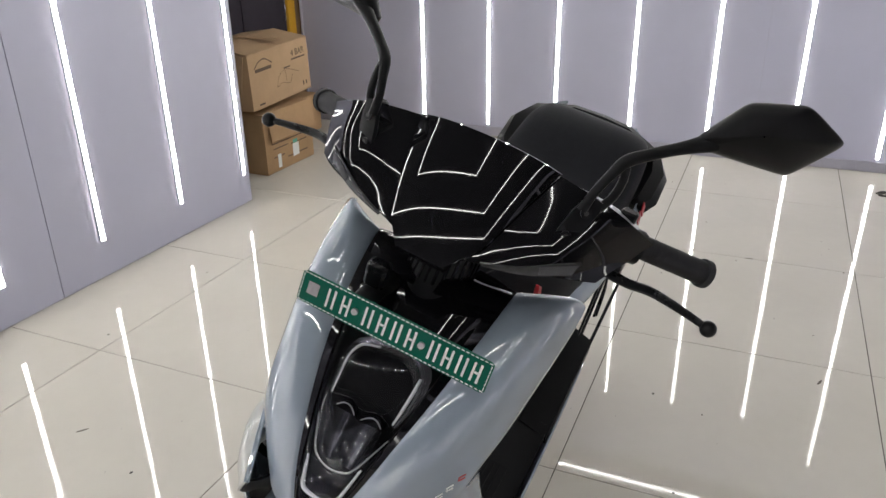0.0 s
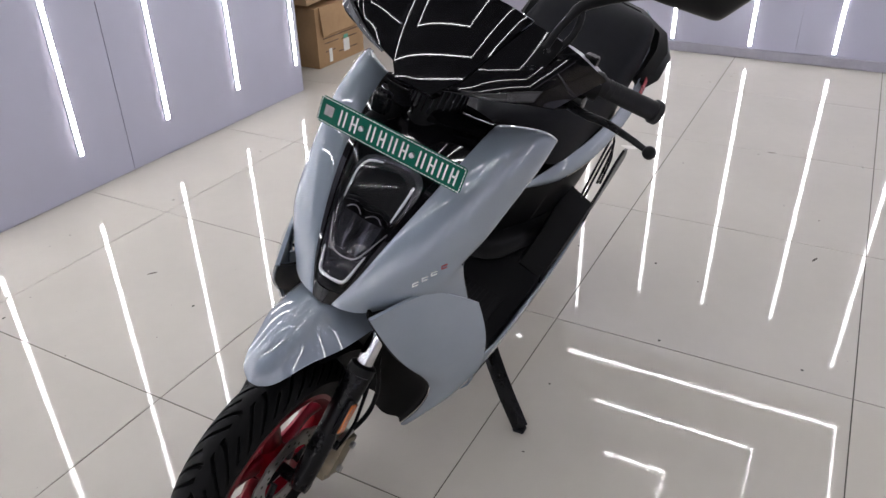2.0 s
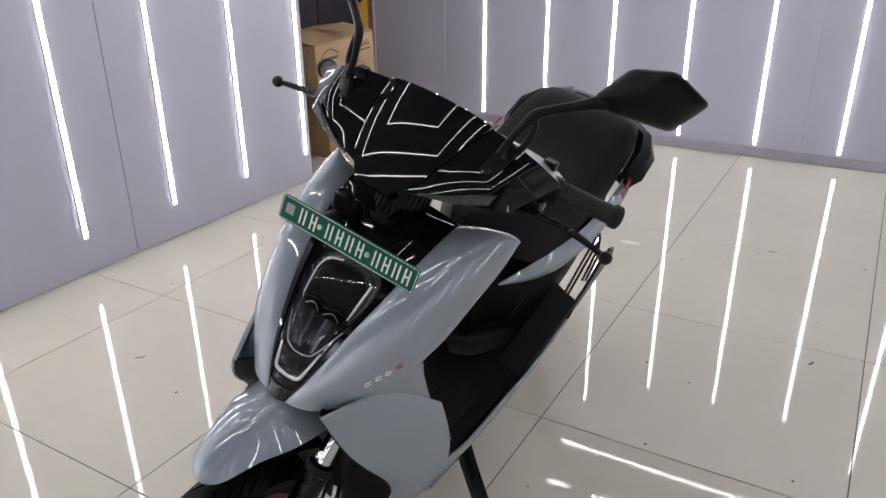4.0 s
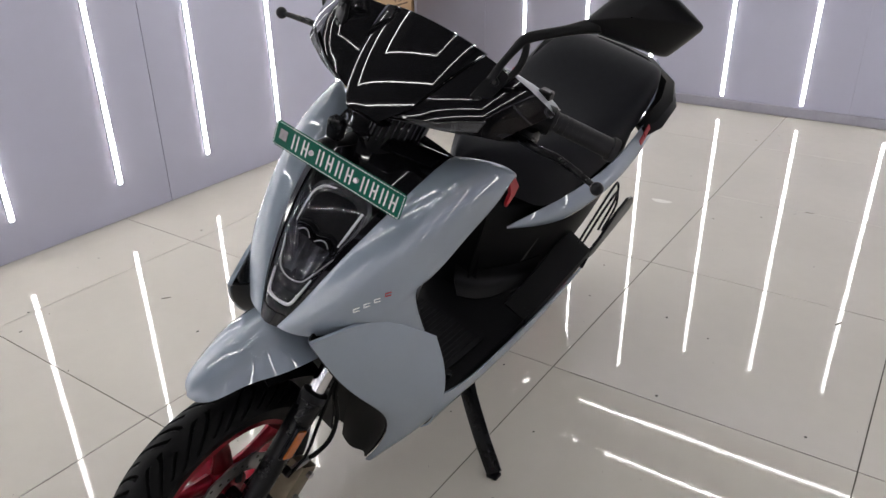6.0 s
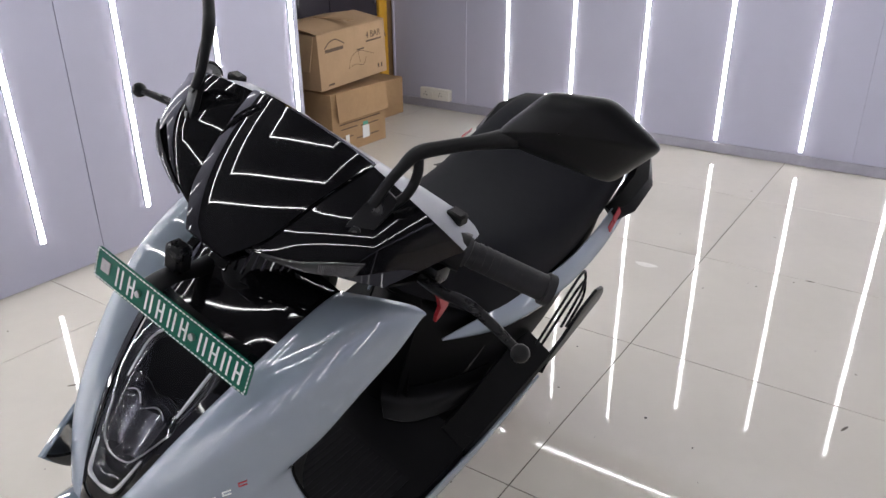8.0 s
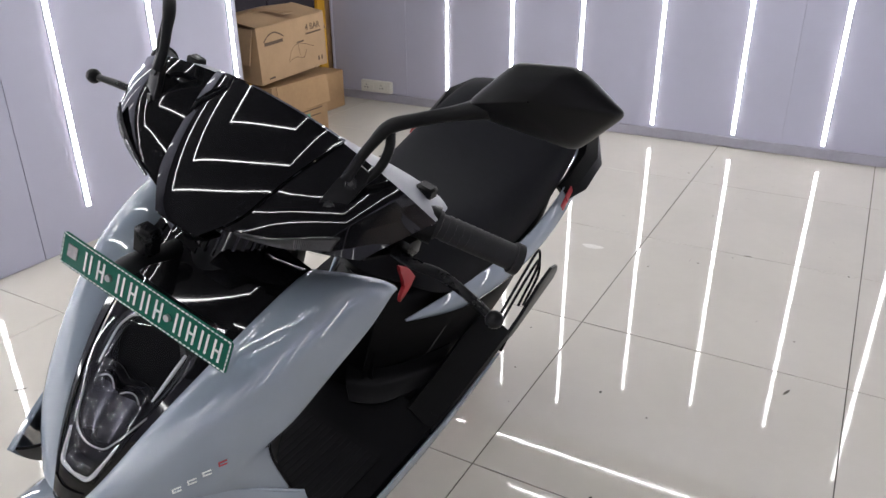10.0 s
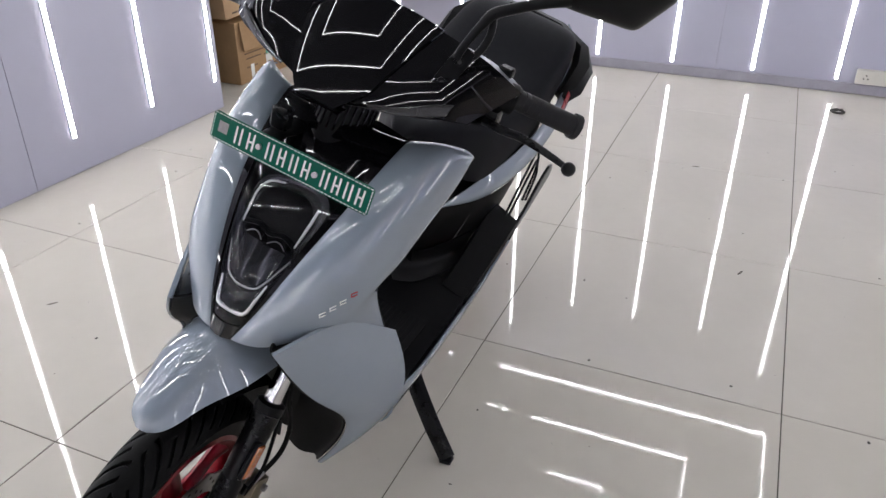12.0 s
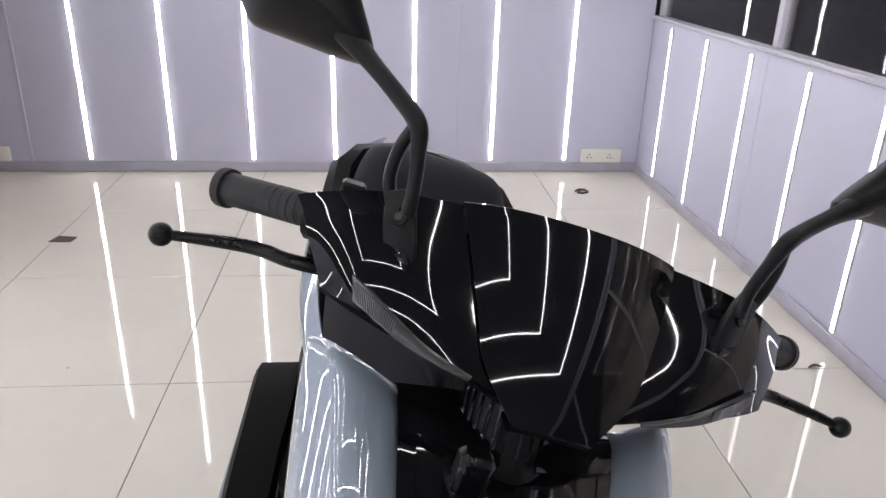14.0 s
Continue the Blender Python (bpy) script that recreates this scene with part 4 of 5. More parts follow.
for y, hw, top, edge in ((0.468, 0.012, 0.775, 0.755), (0.488, 0.034, 0.795, 0.735), (0.56, 0.076, 0.806, 0.695), (0.62, 0.108, 0.806, 0.664), (0.70, 0.136, 0.806, 0.634), (0.84, 0.156, 0.815, 0.655), (0.95, 0.166, 0.846, 0.692), (1.04, 0.164, 0.889, 0.735), (1.10, 0.161, 0.909, 0.778), (1.16, 0.151, 0.912, 0.822), (1.215, 0.130, 0.897, 0.860)):
    row = []
    for u in (-1.0, -1.02, -0.92, -0.6, 0, 0.6, 0.92, 1.02, 1.0):
        k = {1.0: 0.0, 1.02: 0.35, 0.92: 0.82, 0.6: 0.97, 0: 1.0}[abs(u)]
        row.append((u * hw + 0.012 * max(0.0, (y - 0.7) / 0.5), y - (0.02 if abs(u) < 0.7 and y < 0.5 else 0), edge + (top - edge) * k))
    rows.append(row)
bits("seat", patch(rows, 5, -0.006), M_SEAT, scooter, "matte black stepped seat")
for s in (1, -1):
    rail = [(s * 0.176 + 0.012, 1.085, 0.757), (s * 0.190 + 0.012, 1.11, 0.782), (s * 0.189 + 0.012, 1.165, 0.826), (s * 0.162 + 0.012, 1.215, 0.855), (s * 0.076 + 0.012, 1.252, 0.880), (0.012, 1.255, 0.883)]
    bits("grab_rail", tube(rail, [0.026, 0.031, 0.031, 0.027, 0.022, 0.022], 6, 1, 0.7), M_MATTE, scooter, "chunky black grab rail")

# red frame under the seat nose
for s in (1,):
    bits("red_frame", slab([(0.488, 0.782), (0.530, 0.757), (0.566, 0.722), (0.560, 0.700), (0.545, 0.686), (0.533, 0.676), (0.529, 0.692), (0.536, 0.712), (0.518, 0.738), (0.498, 0.764)], 0.008, "X", 0.002, Matrix.Translation((s * 0.100, 0.004, 0))), M_REDP, scooter, "red painted frame under the seat nose", smooth=False)
bits("red_frame", tube([(-0.080, 0.60, 0.70), (-0.045, 0.555, 0.708), (0, 0.538, 0.712), (0.045, 0.555, 0.708), (0.080, 0.60, 0.70)], 0.011, 8, 5, 0.7), M_REDP, scooter, "red painted frame under the seat nose")
bits("front_hook", box((-0.02, 0.31, 0.80), (0.02, 0.335, 0.85), 0.006, 2), M_MATTE, scooter, "black bag hook")

# rear wheel, motor and guard
wheel(REAR, Matrix.Identity(4), "black rear tyre with slanted tread grooves")
bits("swing_arm", tube([(-0.09, 0.80, 0.30), (-0.10, 1.0, 0.25), (-0.09, 1.146, 0.233)], [0.05, 0.04, 0.035], 10, 4, 0.7), M_SATIN, scooter, "black swing arm")
bits("swing_arm", tube([(0.09, 0.80, 0.30), (0.10, 1.0, 0.25), (0.09, 1.146, 0.233)], [0.045, 0.03, 0.03], 10, 4, 0.7), M_SATIN, scooter, "black swing arm")
bits("rear_fender", patch([[(-0.06, 1.0, 0.48), (0, 1.0, 0.50), (0.06, 1.0, 0.48)], [(-0.065, 1.2, 0.52), (0, 1.2, 0.54), (0.065, 1.2, 0.52)], [(-0.06, 1.38, 0.42), (0, 1.39, 0.435), (0.06, 1.38, 0.42)]], 4, 0.004), M_MATTE, scooter, "black rear mudguard")
for k in range(2):
    o = 0.030 * k
    bits("guard_wire", tube([(0.196 + 0.006 * k, 0.90 + o, 0.455), (0.19 + 0.006 * k, 1.00 + o, 0.535 - o * 0.3), (0.186 + 0.006 * k, 1.075 + o * 0.8, 0.585 - o), (0.188 + 0.006 * k, 1.10 + o * 0.6, 0.578 - o * 1.3), (0.20 + 0.005 * k, 1.085 + o * 0.6, 0.545 - o * 1.2), (0.21 + 0.004 * k, 1.0 + o, 0.475 - o * 0.4)], 0.0034, 6, 5), M_SATIN, scooter, "black wire of the rear wheel guard")
bits("guard_blade", slab([(0.915, 0.425), (0.955, 0.420), (1.06, 0.462), (1.155, 0.498), (1.160, 0.520), (1.135, 0.548), (1.09, 0.560), (1.03, 0.535), (0.97, 0.470), (0.915, 0.450)], 0.008, "X", 0.002, Matrix.Translation((0.226, 0, 0))), M_MATTE, scooter, "black guard blade beside the rear wheel")
bits("rear_shock", tube([(0.085, 0.93, 0.62), (0.10, 1.05, 0.36)], 0.024, 12, 3), M_SATIN, scooter, "black rear shock absorber")

# side stand
stand = bits("side_stand", tube([(0.19, 0.445, 0.285), (0.205, 0.43, 0.25), (0.29, 0.393, 0.182), (0.366, 0.365, 0.128)], [0.022, 0.025, 0.025, 0.024], 8, 4, 0.55, up=(0, 1, 0)), M_SATIN, scooter, "black steel side stand")
bits("stand_foot", moved(box((-0.016, -0.013, -0.005), (0.012, 0.013, 0.004), 0.002), Matrix.Translation((0.369, 0.364, 0.1225)) @ Matrix.Rotation(radians(-17.5), 4, "Y")), M_SATIN, stand)
bits("stand_bracket", box((0.13, 0.42, 0.27), (0.21, 0.47, 0.32), 0.006), M_SATIN, scooter)
bits("belly", box((-0.15, 0.20, 0.19), (0.15, 0.85, 0.35), 0.03, 2), M_DULL, scooter, "black battery case under the floor")

# ---- handlebar with its cowl, mirrors and levers ----


def visor_at(u, v):
    """A point of the bulging visor: u across, v up its slope."""
    sag = 1.585 * u * u + 1.01 * v * v + 58.2 * u ** 4 - 2.78 * u * u * v + 0.004 * v - 0.008
    return (u, 0.144 + 0.695 * v + 0.719 * sag, 1.0415 + 0.719 * v - 0.695 * sag)


def half_width(v):
    return 0.079 + 0.26 * v - 0.022 * max(0.0, (-v - 0.035) / 0.051) ** 1.4


VISOR = [[visor_at(u * half_width(v), v) for u in np.linspace(-1, 1, 41)] for v in np.linspace(-0.086, 0.103, 36)]
LIP = VISOR[0]
for k, dy, dz in ((0.998, 0.0015, -0.002), (0.994, 0.004, -0.0045), (0.98, 0.014, -0.010), (0.95, 0.040, -0.014)):
    VISOR.insert(0, [(p[0] * k, p[1] + dy, p[2] + dz) for p in LIP])
VISOR.append([(p[0], p[1] + 0.006, p[2] - 0.002) for p in VISOR[-1]])
steered("visor", patch(VISOR, 1, 0.004), M_BLACK, scooter, "mirror-gloss black handlebar visor")


def seam_at(v):
    x, y, z = visor_at(half_width(max(v, -0.086)) + 0.002, v)
    return (x, y + 0.002, z - 0.002)


COWL = [
    [seam_at(-0.064), (0.167, 0.137, 1.012), (0.209, 0.166, 1.012)],
    [seam_at(-0.044), (0.173, 0.146, 1.025), (0.220, 0.185, 1.026)],
    [seam_at(-0.010), (0.179, 0.168, 1.049), (0.234, 0.210, 1.040)],
    [seam_at(0.050), (0.188, 0.202, 1.071), (0.243, 0.232, 1.050)],
    [seam_at(0.103), (0.195, 0.229, 1.084), (0.252, 0.247, 1.057)],
]
for s in (1, -1):
    rows = COWL if s == 1 else flip(COWL)
    steered("side_cowl", patch(rows, 5, 0.004 * s), M_BLACK, scooter, "gloss black handlebar side cowl")
    sig = [[(0.075, 0.104, 1.001), (0.123, 0.120, 1.012), (0.159, 0.134, 1.029), (0.188, 0.153, 1.038)], [(0.076, 0.105, 0.999), (0.126, 0.122, 1.0075), (0.158, 0.134, 1.020), (0.185, 0.150, 1.029)], [(0.077, 0.106, 0.997), (0.129, 0.122, 1.003), (0.157, 0.133, 1.011), (0.182, 0.147, 1.018)]]
    sig = [[(p[0] + 0.001, p[1] - 0.005, p[2] + 0.001) for p in r] for r in sig]
    signal = steered("turn_signal", patch(sig if s == 1 else flip(sig), 5, 0.003 * s), M_BULB, scooter, "ribbed clear turn signal set in the cowl")
    for q in range(22):
        w = 0.30 + 0.031 * q
        top = [Vector(a) for a in sig[0]]
        low_ = [Vector(a) for a in sig[2]]
        at = lambda r: r[1].lerp(r[2], w * 2) if w < 0.5 else r[2].lerp(r[3], w * 2 - 1)
        a, c = at(top), at(low_)
        a, c = a.lerp(c, 0.12), c.lerp(a, 0.12)
        steered("signal_rib", tube([(s * a.x, a.y - 0.0012, a.z), (s * c.x, c.y - 0.0012, c.z)], 0.0008, 5, 1), M_BULB2, signal)
    # rear half of the cowl
    back = [[(0.0, 0.210, 1.112), (0.055, 0.215, 1.108), (0.104, 0.232, 1.096), (0.15, 0.233, 1.088), (0.20, 0.238, 1.074), (0.246, 0.254, 1.050)],
            [(0.0, 0.27, 1.085), (0.055, 0.27, 1.085), (0.105, 0.275, 1.08), (0.15, 0.285, 1.074), (0.20, 0.295, 1.062), (0.235, 0.30, 1.045)],
            [(0.0, 0.33, 1.045), (0.055, 0.33, 1.045), (0.105, 0.335, 1.045), (0.15, 0.338, 1.042), (0.20, 0.338, 1.038), (0.22, 0.335, 1.03)],
            [(0.0, 0.34, 0.99), (0.055, 0.34, 0.99), (0.105, 0.34, 0.99), (0.15, 0.335, 0.99), (0.19, 0.325, 0.99), (0.215, 0.31, 0.995)]]
    cover, shell = back[:3], back[2:]
    steered("rear_cowl", patch(cover if s == 1 else flip(cover), 4, -0.004 * s), M_SILVER, scooter, "light grey cover behind the visor")
    steered("rear_cowl_shell", patch(shell if s == 1 else flip(shell), 4, -0.004 * s), M_MATTE, scooter, "black lower shell of the handlebar cowl")
    under = [[(0.0, 0.115, 0.966), (0.090, 0.130, 0.990), (0.168, 0.140, 1.009), (0.211, 0.170, 1.010)], [(0.0, 0.2, 0.955), (0.08, 0.21, 0.96), (0.15, 0.24, 0.972), (0.215, 0.27, 0.985)], [(0.0, 0.338, 0.985), (0.08, 0.338, 0.985), (0.15, 0.332, 0.988), (0.214, 0.308, 0.994)]]
    steered("cowl_floor", patch(under if s == 1 else flip(under), 4, 0.003), M_DULL, scooter, "black underside of the cowl")
    steered("toggle", box((s * 0.206 - 0.012, 0.280, 1.056), (s * 0.206 + 0.012, 0.300, 1.072), 0.003), M_MATTE, scooter, "black toggle switch")
    switch = steered("switch_housing", tube([(s * 0.19, 0.262, 1.035), (s * 0.236, 0.282, 1.03)], 0.025, 12, 2), M_MATTE, scooter, "black switch housing")
    g0, g1 = Vector((s * 0.232, 0.279, 1.034)), Vector((s * 0.336, 0.346, 1.007))
    grip = steered("grip", tube([g0.lerp(g1, t) for t in (0, 0.06, 0.07, 0.5, 0.90, 0.905, 0.985, 1.0)], [0.0195, 0.0195, 0.0165, 0.0172, 0.0175, 0.021, 0.021, 0.015], 20, 1), M_GRIP, scooter, "black rubber handgrip")
    for k in range(9):
        c = g0.lerp(g1, 0.16 + 0.08 * k)
        d = (g1 - g0).normalized()
        steered("grip_ring", tube([c - d * 0.003, c + d * 0.003], 0.01745, 18, 1), M_GRIP, grip)
    steered("lever_mount", box((s * 0.212 - 0.020, 0.240, 0.988), (s * 0.212 + 0.018, 0.272, 1.016), 0.006, 2), M_SATIN, scooter, "black lever mount")
    lever = steered("brake_lever", tube([(s * 0.212, 0.236, 0.998), (s * 0.245, 0.236, 0.996), (s * 0.270, 0.248, 0.993), (s * 0.290, 0.251, 0.991), (s * 0.325, 0.247, 0.988), (s * 0.358, 0.241, 0.985)], [0.0095, 0.0085, 0.0085, 0.008, 0.0072, 0.006], 10, 5, 0.8), M_SATIN, scooter, "black brake lever with ball end")
    ball = bmesh.new()
    bmesh.ops.create_uvsphere(ball, u_segments=16, v_segments=10, radius=0.0115)
    steered("lever_ball", moved(ball, Matrix.Translation((s * 0.364, 0.240, 0.984))), M_SATIN, lever)
    # mirror: bolted foot, forked stalk, faceted head
    n = Vector((s * 0.42, -0.70, 0.58)).normalized()
    c1, c2 = Vector((s * 0.1625, 0.187, 1.086)), Vector((s * 0.1515, 0.170, 1.053))
    e1 = (c1 - c2).normalized()
    n = (n - e1 * n.dot(e1)).normalized()
    e2 = e1.cross(n)
    base = Matrix((e1, e2, n)).transposed().to_4x4()
    base.translation = c2 - n * 0.003
    plate_out = [(-0.030, -0.002), (-0.024, -0.009), (-0.008, -0.0135), (0.03, -0.015), (0.048, -0.014), (0.062, -0.010), (0.062, 0.010), (0.048, 0.014), (0.02, 0.0135), (-0.012, 0.012), (-0.024, 0.008)]
    mount = steered("mirror_mount", slab(plate_out, 0.008, "Z", 0.0022, base), M_MATTE, scooter, "black mirror mounting plate with two bolts")
    for c in (c2, c1):
        c = c + n * 0.005
        steered("mirror_bolt", tube([c - n * 0.001, c + n * 0.003], 0.0075, 16, 1), M_SATIN, mount)
        steered("bolt_recess", tube([c + n * 0.0028, c + n * 0.0034], 0.0036, 6, 1), M_HOLE, mount)
    k = 0.011 if s < 0 else 0.0          # the left-hand mirror is folded in a little
    stalk = steered("mirror_stalk", tube([(s * 0.158, 0.180, 1.09), (s * 0.163 + k * 0.3, 0.190, 1.115), (s * 0.172 + k * 0.7, 0.197, 1.14), (s * 0.183 + k, 0.206, 1.163), (s * 0.205 + k, 0.222, 1.178), (s * 0.235 + k, 0.240, 1.195), (s * 0.268 + k, 0.256, 1.214)], [0.0066, 0.0062, 0.0066, 0.0085, 0.0080, 0.0085, 0.013], 14, 6, up=(0, 1, 0)), M_MATTE, mount, "black forked mirror stalk")
    steered("stalk_fork", tube([(s * 0.172, 0.196, 1.09), (s * 0.184 + k * 0.3, 0.204, 1.112), (s * 0.188 + k * 0.7, 0.208, 1.138), (s * 0.184 + k, 0.207, 1.163)], 0.0058, 12, 6, up=(0, 1, 0)), M_MATTE, mount)
    corners = [(0.243, 0.250, 1.210), (0.283, 0.253, 1.274), (0.346, 0.260, 1.293), (0.404, 0.281, 1.262), (0.362, 0.299, 1.194), (0.252, 0.258, 1.197)]
    outline = []
    cen0 = np.mean(np.array(corners), axis=0)
    for i, c in enumerate(corners):
        p, q = np.array(corners[i - 1]), np.array(corners[(i + 1) % 6])
        c = np.array(c)
        for w in (0.5, 0.14, 0.04):
            outline.append(c + (p - c) * w + (cen0 - c) * (0.025 if w < 0.1 else 0.004 if w < 0.3 else 0))
        for w in (0.04, 0.14):
            outline.append(c + (q - c) * w + (cen0 - c) * (0.025 if w < 0.1 else 0.004))
    cen = np.mean(np.array(outline), axis=0)
    ring = outline
    rows = []
    for f, d in ((0.97, 0.020), (1.0, 0.014), (1.0, 0.004), (0.94, -0.006), (0.72, -0.016), (0.35, -0.024), (0.02, -0.026)):
        loop = [cen + (p - cen) * f + np.array([0, d, -d * 0.25]) for p in ring]
        rows.append([(s * p[0] + k * 2.0, p[1], p[2] - k * 0.9) for p in loop + loop[:1]])
    steered("mirror_head", patch(rows, 2, 0.0), M_MATTE, mount, "black faceted mirror housing")
    face = bmesh.new()
    vs = [face.verts.new((s * (cen + (p - cen) * 0.95)[0] + k * 2.0, (cen + (p - cen) * 0.97)[1] + 0.019, (cen + (p - cen) * 0.97)[2] - 0.005 - k * 0.9)) for p in ring]
    face.faces.new(vs)
    steered("mirror_glass", face, M_MIRROR, mount, "mirror glass", smooth=False)


# ---- boxes, cabinet and fittings of the recess ----
cab = thing("cabinet", "dark glossy laminate cabinet behind the cardboard boxes", "cabinet", pose(XREC, 4.1, 0))
part("carcass", box((-0.55, 0, 0.0), (-0.02, 1.44, 2.05), 0.003), M_CAB, cab, smooth=False)
for k in range(3):
    door = part("cabinet_door", box((-0.0195, 0.482 * k + 0.003, 0.06), (0.0, 0.482 * k + 0.477, 2.04), 0.002), M_CAB, cab, smooth=False)
    hy = 0.482 * k + (0.43 if k % 2 == 0 else 0.05)
    part("handle", tube([(0.002, hy, 0.72), (0.024, hy, 0.725), (0.026, hy, 0.78), (0.026, hy, 0.90), (0.024, hy, 0.955), (0.002, hy, 0.96)], 0.006, 10, 4), M_CHROME, door, "chrome bow handle")
tagged(part("yellow_post", box((XREC - 0.06, 5.556, 0), (XREC + 0.01, 5.640, 2.3), 0.004), M_YELLOW, smooth=False), "yellow painted upright beside the cabinet", "post")
tagged(part("brown_post", box((XREC - 0.06, 5.642, 0), (XREC + 0.006, 5.72, 2.3), 0.004), M_BROWN, smooth=False), "dark brown board edge beside the yellow upright", "board")


def carton(name, label, lo, hi, material, flaps, m):
    ob = thing(name, label, "box", m, "stacked cardboard boxes")
    t = 0.005
    shell = bmesh.new()
    box(lo, hi, 0.006, 2, shell)
    part("carton_body", shell, material, ob)
    for f in flaps:
        part("flap", f, material, ob, smooth=False)
    return ob


low = carton("cardboard_box", "worn brown cardboard box standing on the floor", (-0.48, 0.0, 0.001), (0, 0.47, 0.355), M_CARD2,
             [moved(box((0.002, 0.03, -0.165), (0.007, 0.47, 0.0), 0.001), Matrix.Translation((0.003, 0, 0.356)) @ Matrix.Rotation(radians(-6), 4, "Y"))], pose(-1.685, 4.405, 0, 0, 0, -1))
for k, (y, z, w) in enumerate(((0.06, 0.165, 0.36), (0.07, 0.135, 0.14), (0.24, 0.128, 0.16), (0.07, 0.085, 0.10), (0.2, 0.06, 0.2))):
    part("print_bar", box((0.0003, y, z), (0.0012, y + w, z + 0.006)), M_INK, low, smooth=False)
part("sticker", box((0.0003, 0.255, 0.05), (0.0014, 0.315, 0.125)), M_STICKER, low, "white label on the box", smooth=False)
part("sticker", box((0.0003, 0.26, 0.128), (0.0015, 0.305, 0.150)), M_TEAL, low, "green label on the box", smooth=False)
part("sticker", box((0.0003, 0.105, 0.02), (0.0014, 0.135, 0.10)), M_STICKER, low, "torn white label on the box", smooth=False)

top = carton("cardboard_box", "open kraft cardboard box with printed outlines, on another box", (-0.46, 0.0, 0.0), (0, 0.585, 0.30), M_CARD,
             [moved(box((-0.23, 0.0, 0.0), (0, 0.585, 0.005), 0.001), Matrix.Translation((0, 0, 0.301)) @ Matrix.Rotation(radians(9), 4, "Y")),
              moved(box((0.0, 0.0, 0.0), (0.24, 0.585, 0.005), 0.001), Matrix.Translation((-0.46, 0, 0.301)) @ Matrix.Rotation(radians(-8), 4, "Y")),
              moved(box((-0.44, 0.0, -0.005), (-0.02, 0.11, 0.0), 0.001), Matrix.Translation((0, 0.586, 0.30)) @ Matrix.Rotation(radians(-70), 4, "X")),
              moved(box((-0.44, -0.005, -0.19), (-0.02, 0.0, 0.0), 0.001), Matrix.Translation((0, -0.002, 0.30)) @ Matrix.Rotation(radians(-16), 4, "X"))],
             pose(-1.68, 4.335, 0.385, 2.5, 0, 0.5))
part("tape", box((-0.3, 0.27, 0.3405), (0.0, 0.32, 0.342)), M_CARD2, top, smooth=False)
FACE = Matrix.Translation((0.0008, 0, 0)) @ Matrix.Rotation(radians(90), 4, "Z") @ Matrix.Rotation(radians(90), 4, "X")
lettering("lettering", "4 BAR", 0.052, Matrix.Translation((0, 0.405, 0.222)) @ FACE, M_INK, top)
part("print_bar", box((0.0003, 0.405, 0.200), (0.0012, 0.545, 0.209)), M_INK, top, smooth=False)
logo = tube([(0.0008, 0.05, 0.222), (0.0008, 0.09, 0.252), (0.0008, 0.14, 0.262), (0.0008, 0.18, 0.248), (0.0008, 0.215, 0.228)], 0.0035, 6, 5, 0.3, up=(1, 0, 0))
part("printed_mark", logo, M_INK, top, "plain curved mark printed on the box")
part("print_bar", box((0.0003, 0.055, 0.200), (0.0012, 0.205, 0.218)), M_INK, top, smooth=False)
draw = [[(0.24, 0.08), (0.27, 0.14), (0.33, 0.165), (0.40, 0.15)], [(0.24, 0.08), (0.30, 0.095), (0.37, 0.08), (0.40, 0.12)], [(0.33, 0.165), (0.34, 0.10)], [(0.40, 0.15), (0.47, 0.125)]]
for d in draw:
    part("printed_drawing", tube([(0.0008, y, z) for y, z in d], 0.0014, 5, 4, 0.4, up=(1, 0, 0)), M_INK, top)
part("print_bar", box((0.0003, 0.32, 0.168), (0.0012, 0.385, 0.176)), M_INK, top, smooth=False)
part("print_bar", box((0.0003, 0.06, 0.02), (0.0012, 0.11, 0.030)), M_INK, top, smooth=False)
part("print_bar", box((0.0003, 0.50, 0.035), (0.0012, 0.512, 0.06)), M_INK, top, smooth=False)
part("print_bar", box((0.0003, 0.53, 0.035), (0.0012, 0.542, 0.06)), M_INK, top, smooth=False)
scrap = tagged(part("cardboard_box", box((-2.2, 5.12, 0.001), (-1.98, 5.46, 0.25), 0.006), M_CARD2, smooth=False), "small brown carton tucked behind the stacked boxes", "box", "stacked cardboard boxes")


def switchboard(x, label):
    ob = thing("socket_board", label, "socket", Matrix.Translation((x, YB - 0.0005, 0.104)), "socket boards on the back wall")
    part("back_box", box((-0.125, -0.035, -0.04), (0.125, 0, 0.04), 0.004), M_SOCKET, ob, smooth=False)
    part("face_plate", box((-0.122, -0.040, -0.037), (0.122, -0.0352, 0.037), 0.002), M_SOCKET, ob, smooth=False)
    for sx in (-0.075, 0.05):
        sock = part("socket", box((sx - 0.027, -0.042, -0.026), (sx + 0.027, -0.0402, 0.026), 0.001), M_SOCKET, ob, smooth=False)
        for dx, dz in ((-0.011, -0.006), (0.011, -0.006), (0, 0.012)):
            part("socket_hole", tube([(sx + dx, -0.0432, dz), (sx + dx, -0.0421, dz)], 0.0042, 8, 1), M_HOLE, sock)
    for sx in (-0.022, 0.098):
        part("rocker_switch", moved(box((-0.009, -0.004, -0.02), (0.009, 0.0, 0.02), 0.001), Matrix.Translation((sx, -0.0402, 0)) @ Matrix.Rotation(radians(6), 4, "X")), M_SOCKET, ob, smooth=False)


switchboard(1.703, "ivory socket and switch board above the baseboard")
switchboard(-1.85, "ivory socket and switch board beside the cover strip")

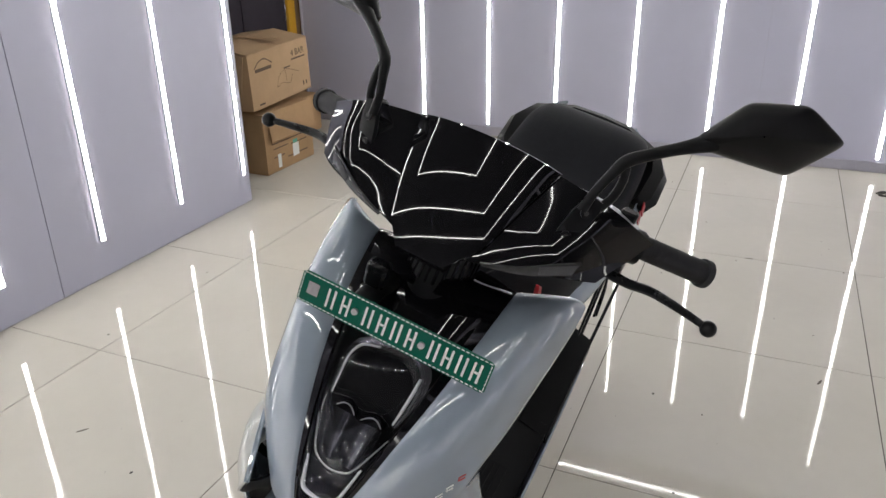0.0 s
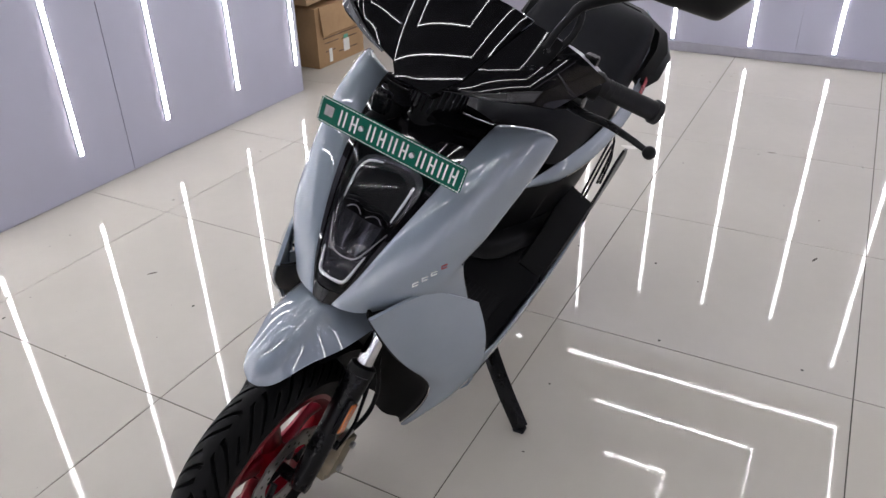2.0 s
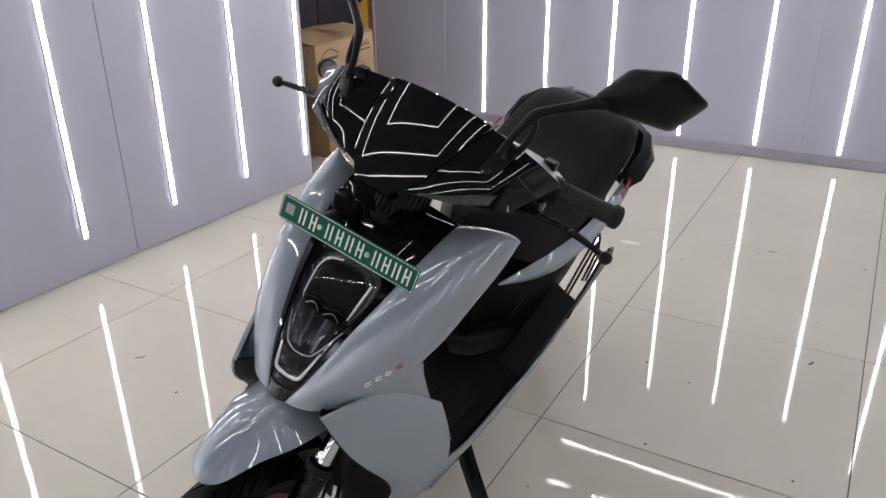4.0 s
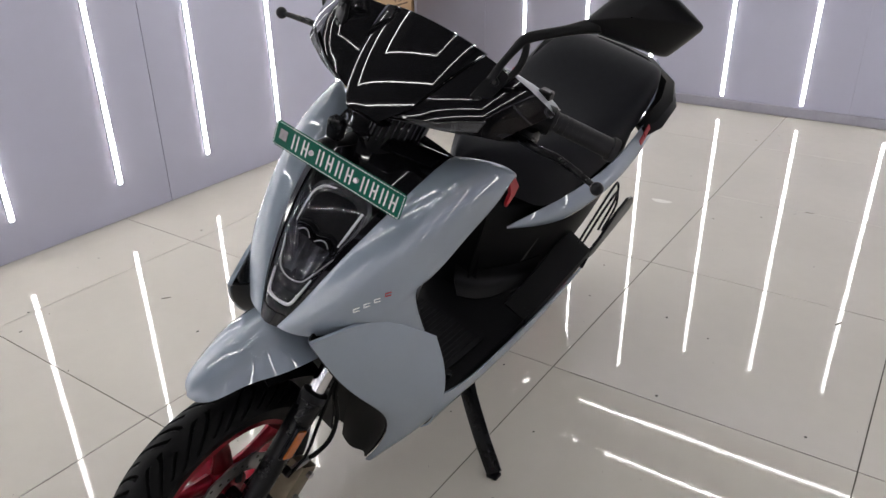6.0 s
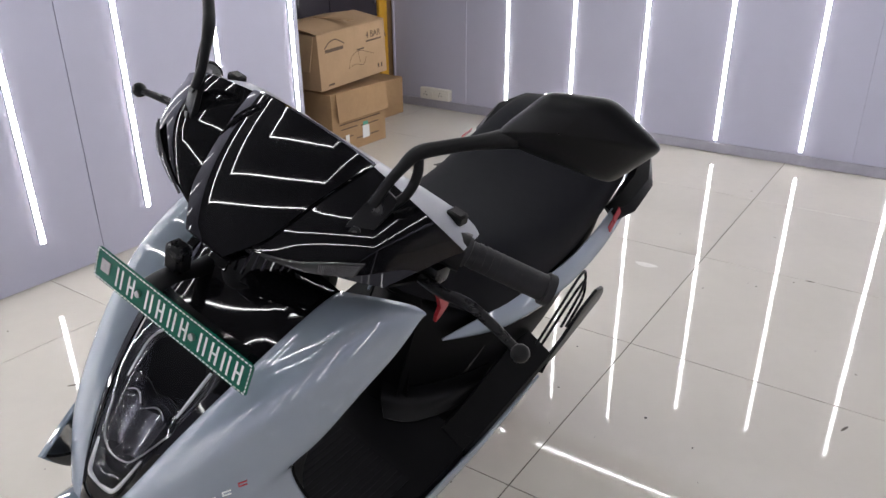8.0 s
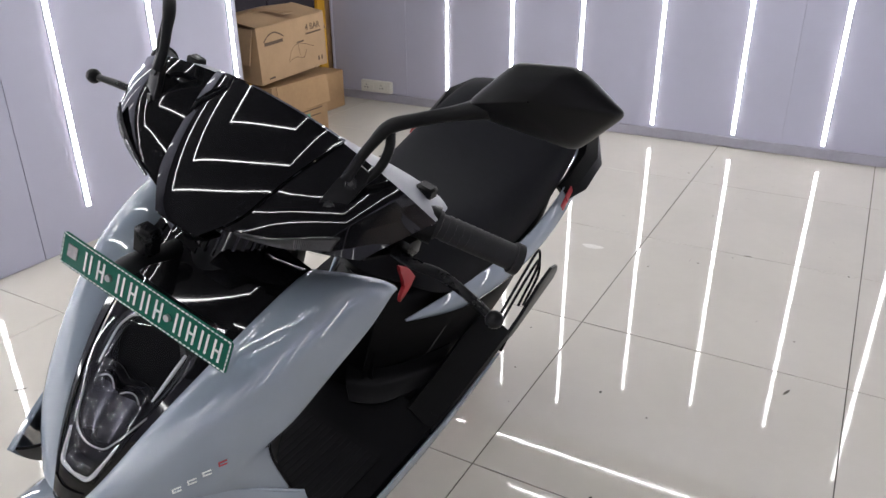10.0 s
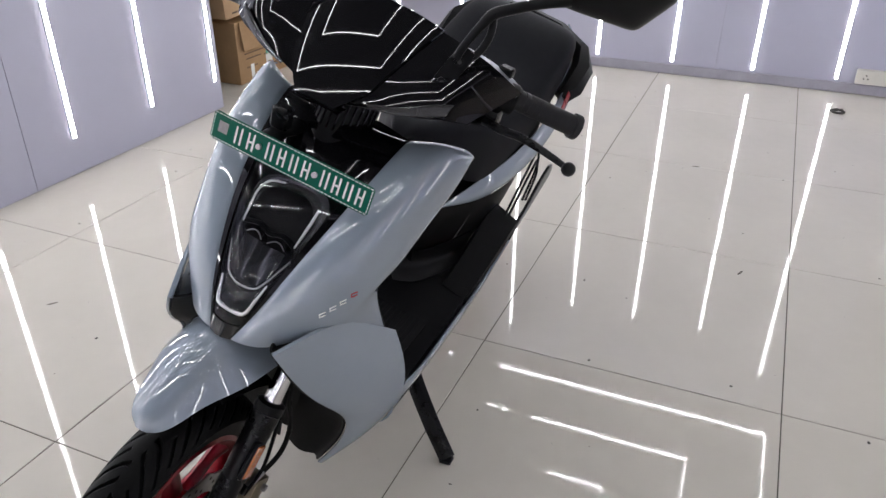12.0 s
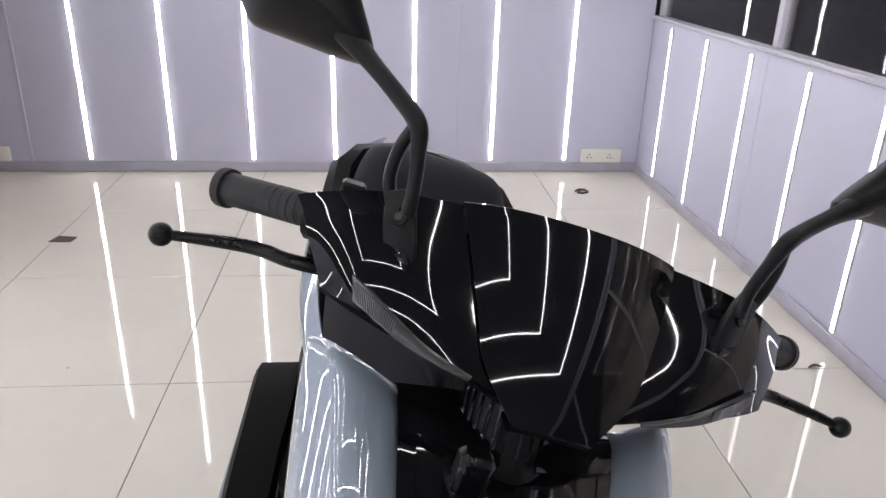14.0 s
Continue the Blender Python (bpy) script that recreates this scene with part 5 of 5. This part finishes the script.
# scraps on the floor
tagged(part("floor_scrap", slab([(-0.05, -0.03), (0.045, -0.035), (0.055, 0.02), (-0.03, 0.035)], 0.004, "Z", m=Matrix.Translation((-1.065, 4.617, 0.0008))), M_DIRT, smooth=False), "flat dark scrap lying on the tiles", "scrap")
clip = tagged(part("cable_clip", tube([(1.46, 5.28, 0.006), (1.49, 5.30, 0.012), (1.53, 5.27, 0.008), (1.50, 5.25, 0.006), (1.47, 5.265, 0.006), (1.52, 5.31, 0.01)], 0.005, 6, 5), M_DIRT), "small dark twisted clip lying on the tiles", "scrap")
rng = random.Random(4)
bm = bmesh.new()
for k in range(150):
    x, y, r = rng.uniform(-1.3, 1.8), rng.uniform(0.9, 5.4), rng.choice((0.001, 0.0015, 0.002, 0.003, 0.0045))
    bmesh.ops.create_icosphere(bm, subdivisions=1, radius=r, matrix=Matrix.Translation((x, y, 0.0006)) @ Matrix.Diagonal((1, rng.uniform(0.4, 1.6), 0.12, 1)))
tagged(part("floor_grit", bm, M_DIRT), "scattered specks of dark grit on the tiles", "grit", kind="stuff")
bm = bmesh.new()
for x, y in ((0.9, 4.2), (-0.80, 2.245), (-0.9, 1.7), (1.15, 3.3)):
    bmesh.ops.create_icosphere(bm, subdivisions=2, radius=0.02, matrix=Matrix.Translation((x, y, 0.0005)) @ Matrix.Rotation(rng.uniform(0, 3), 4, "Z") @ Matrix.Diagonal((0.9, 0.2, 0.03, 1)))
tagged(part("floor_smear", bm, M_GROUT), "few small brown smears on the tiles", "smear", kind="stuff")

bm = bmesh.new()
for dx, dy, w in ((0, 0, 0.036), (0.026, 0.006, 0.022), (-0.024, 0.003, 0.020)):
    bmesh.ops.create_icosphere(bm, subdivisions=3, radius=w, matrix=Matrix.Translation((0.327 + dx, 4.0 + dy, 0.0003)) @ Matrix.Diagonal((1, 0.55, 0.012, 1)))
tagged(part("dried_smear", bm, M_DRIED), "dried whitish smear on the tiles behind the scooter", "smear", kind="stuff")
tagged(part("floor_scrap", tube([(1.79, 3.40, 0.005), (1.815, 3.412, 0.007), (1.84, 3.405, 0.005)], [0.004, 0.006, 0.003], 6, 4, 0.6), M_DIRT), "small dark crumpled scrap on the tiles", "scrap")

# ---- floor tiles ----
tiles = {}
gx = [0.5 + 0.8 * k for k in range(-5, 3)]
gy = [2.6 + 0.8 * k for k in range(-6, 5)]
for a in gx:
    for b in gy:
        lo = (max(a, XFAR), max(b, YF))
        hi = (min(a + 0.8, XR), min(b + 0.8, YB))
        if hi[0] - lo[0] < 0.01 or hi[1] - lo[1] < 0.01:
            continue
        size = (round(hi[0] - lo[0], 4), round(hi[1] - lo[1], 4))
        if size not in tiles:
            g = 0.0015
            tb = box((-size[0] / 2 + g, -size[1] / 2 + g, -0.0025), (size[0] / 2 - g, size[1] / 2 - g, 0.0), 0.0006)
            me = bpy.data.meshes.new("tile")
            tb.to_mesh(me)
            tb.free()
            me.materials.append(M_TILE)
            tiles[size] = me
        ob = new("tile", tiles[size])
        ob.parent = floor
        ob.location = ((lo[0] + hi[0]) / 2, (lo[1] + hi[1]) / 2, 0)
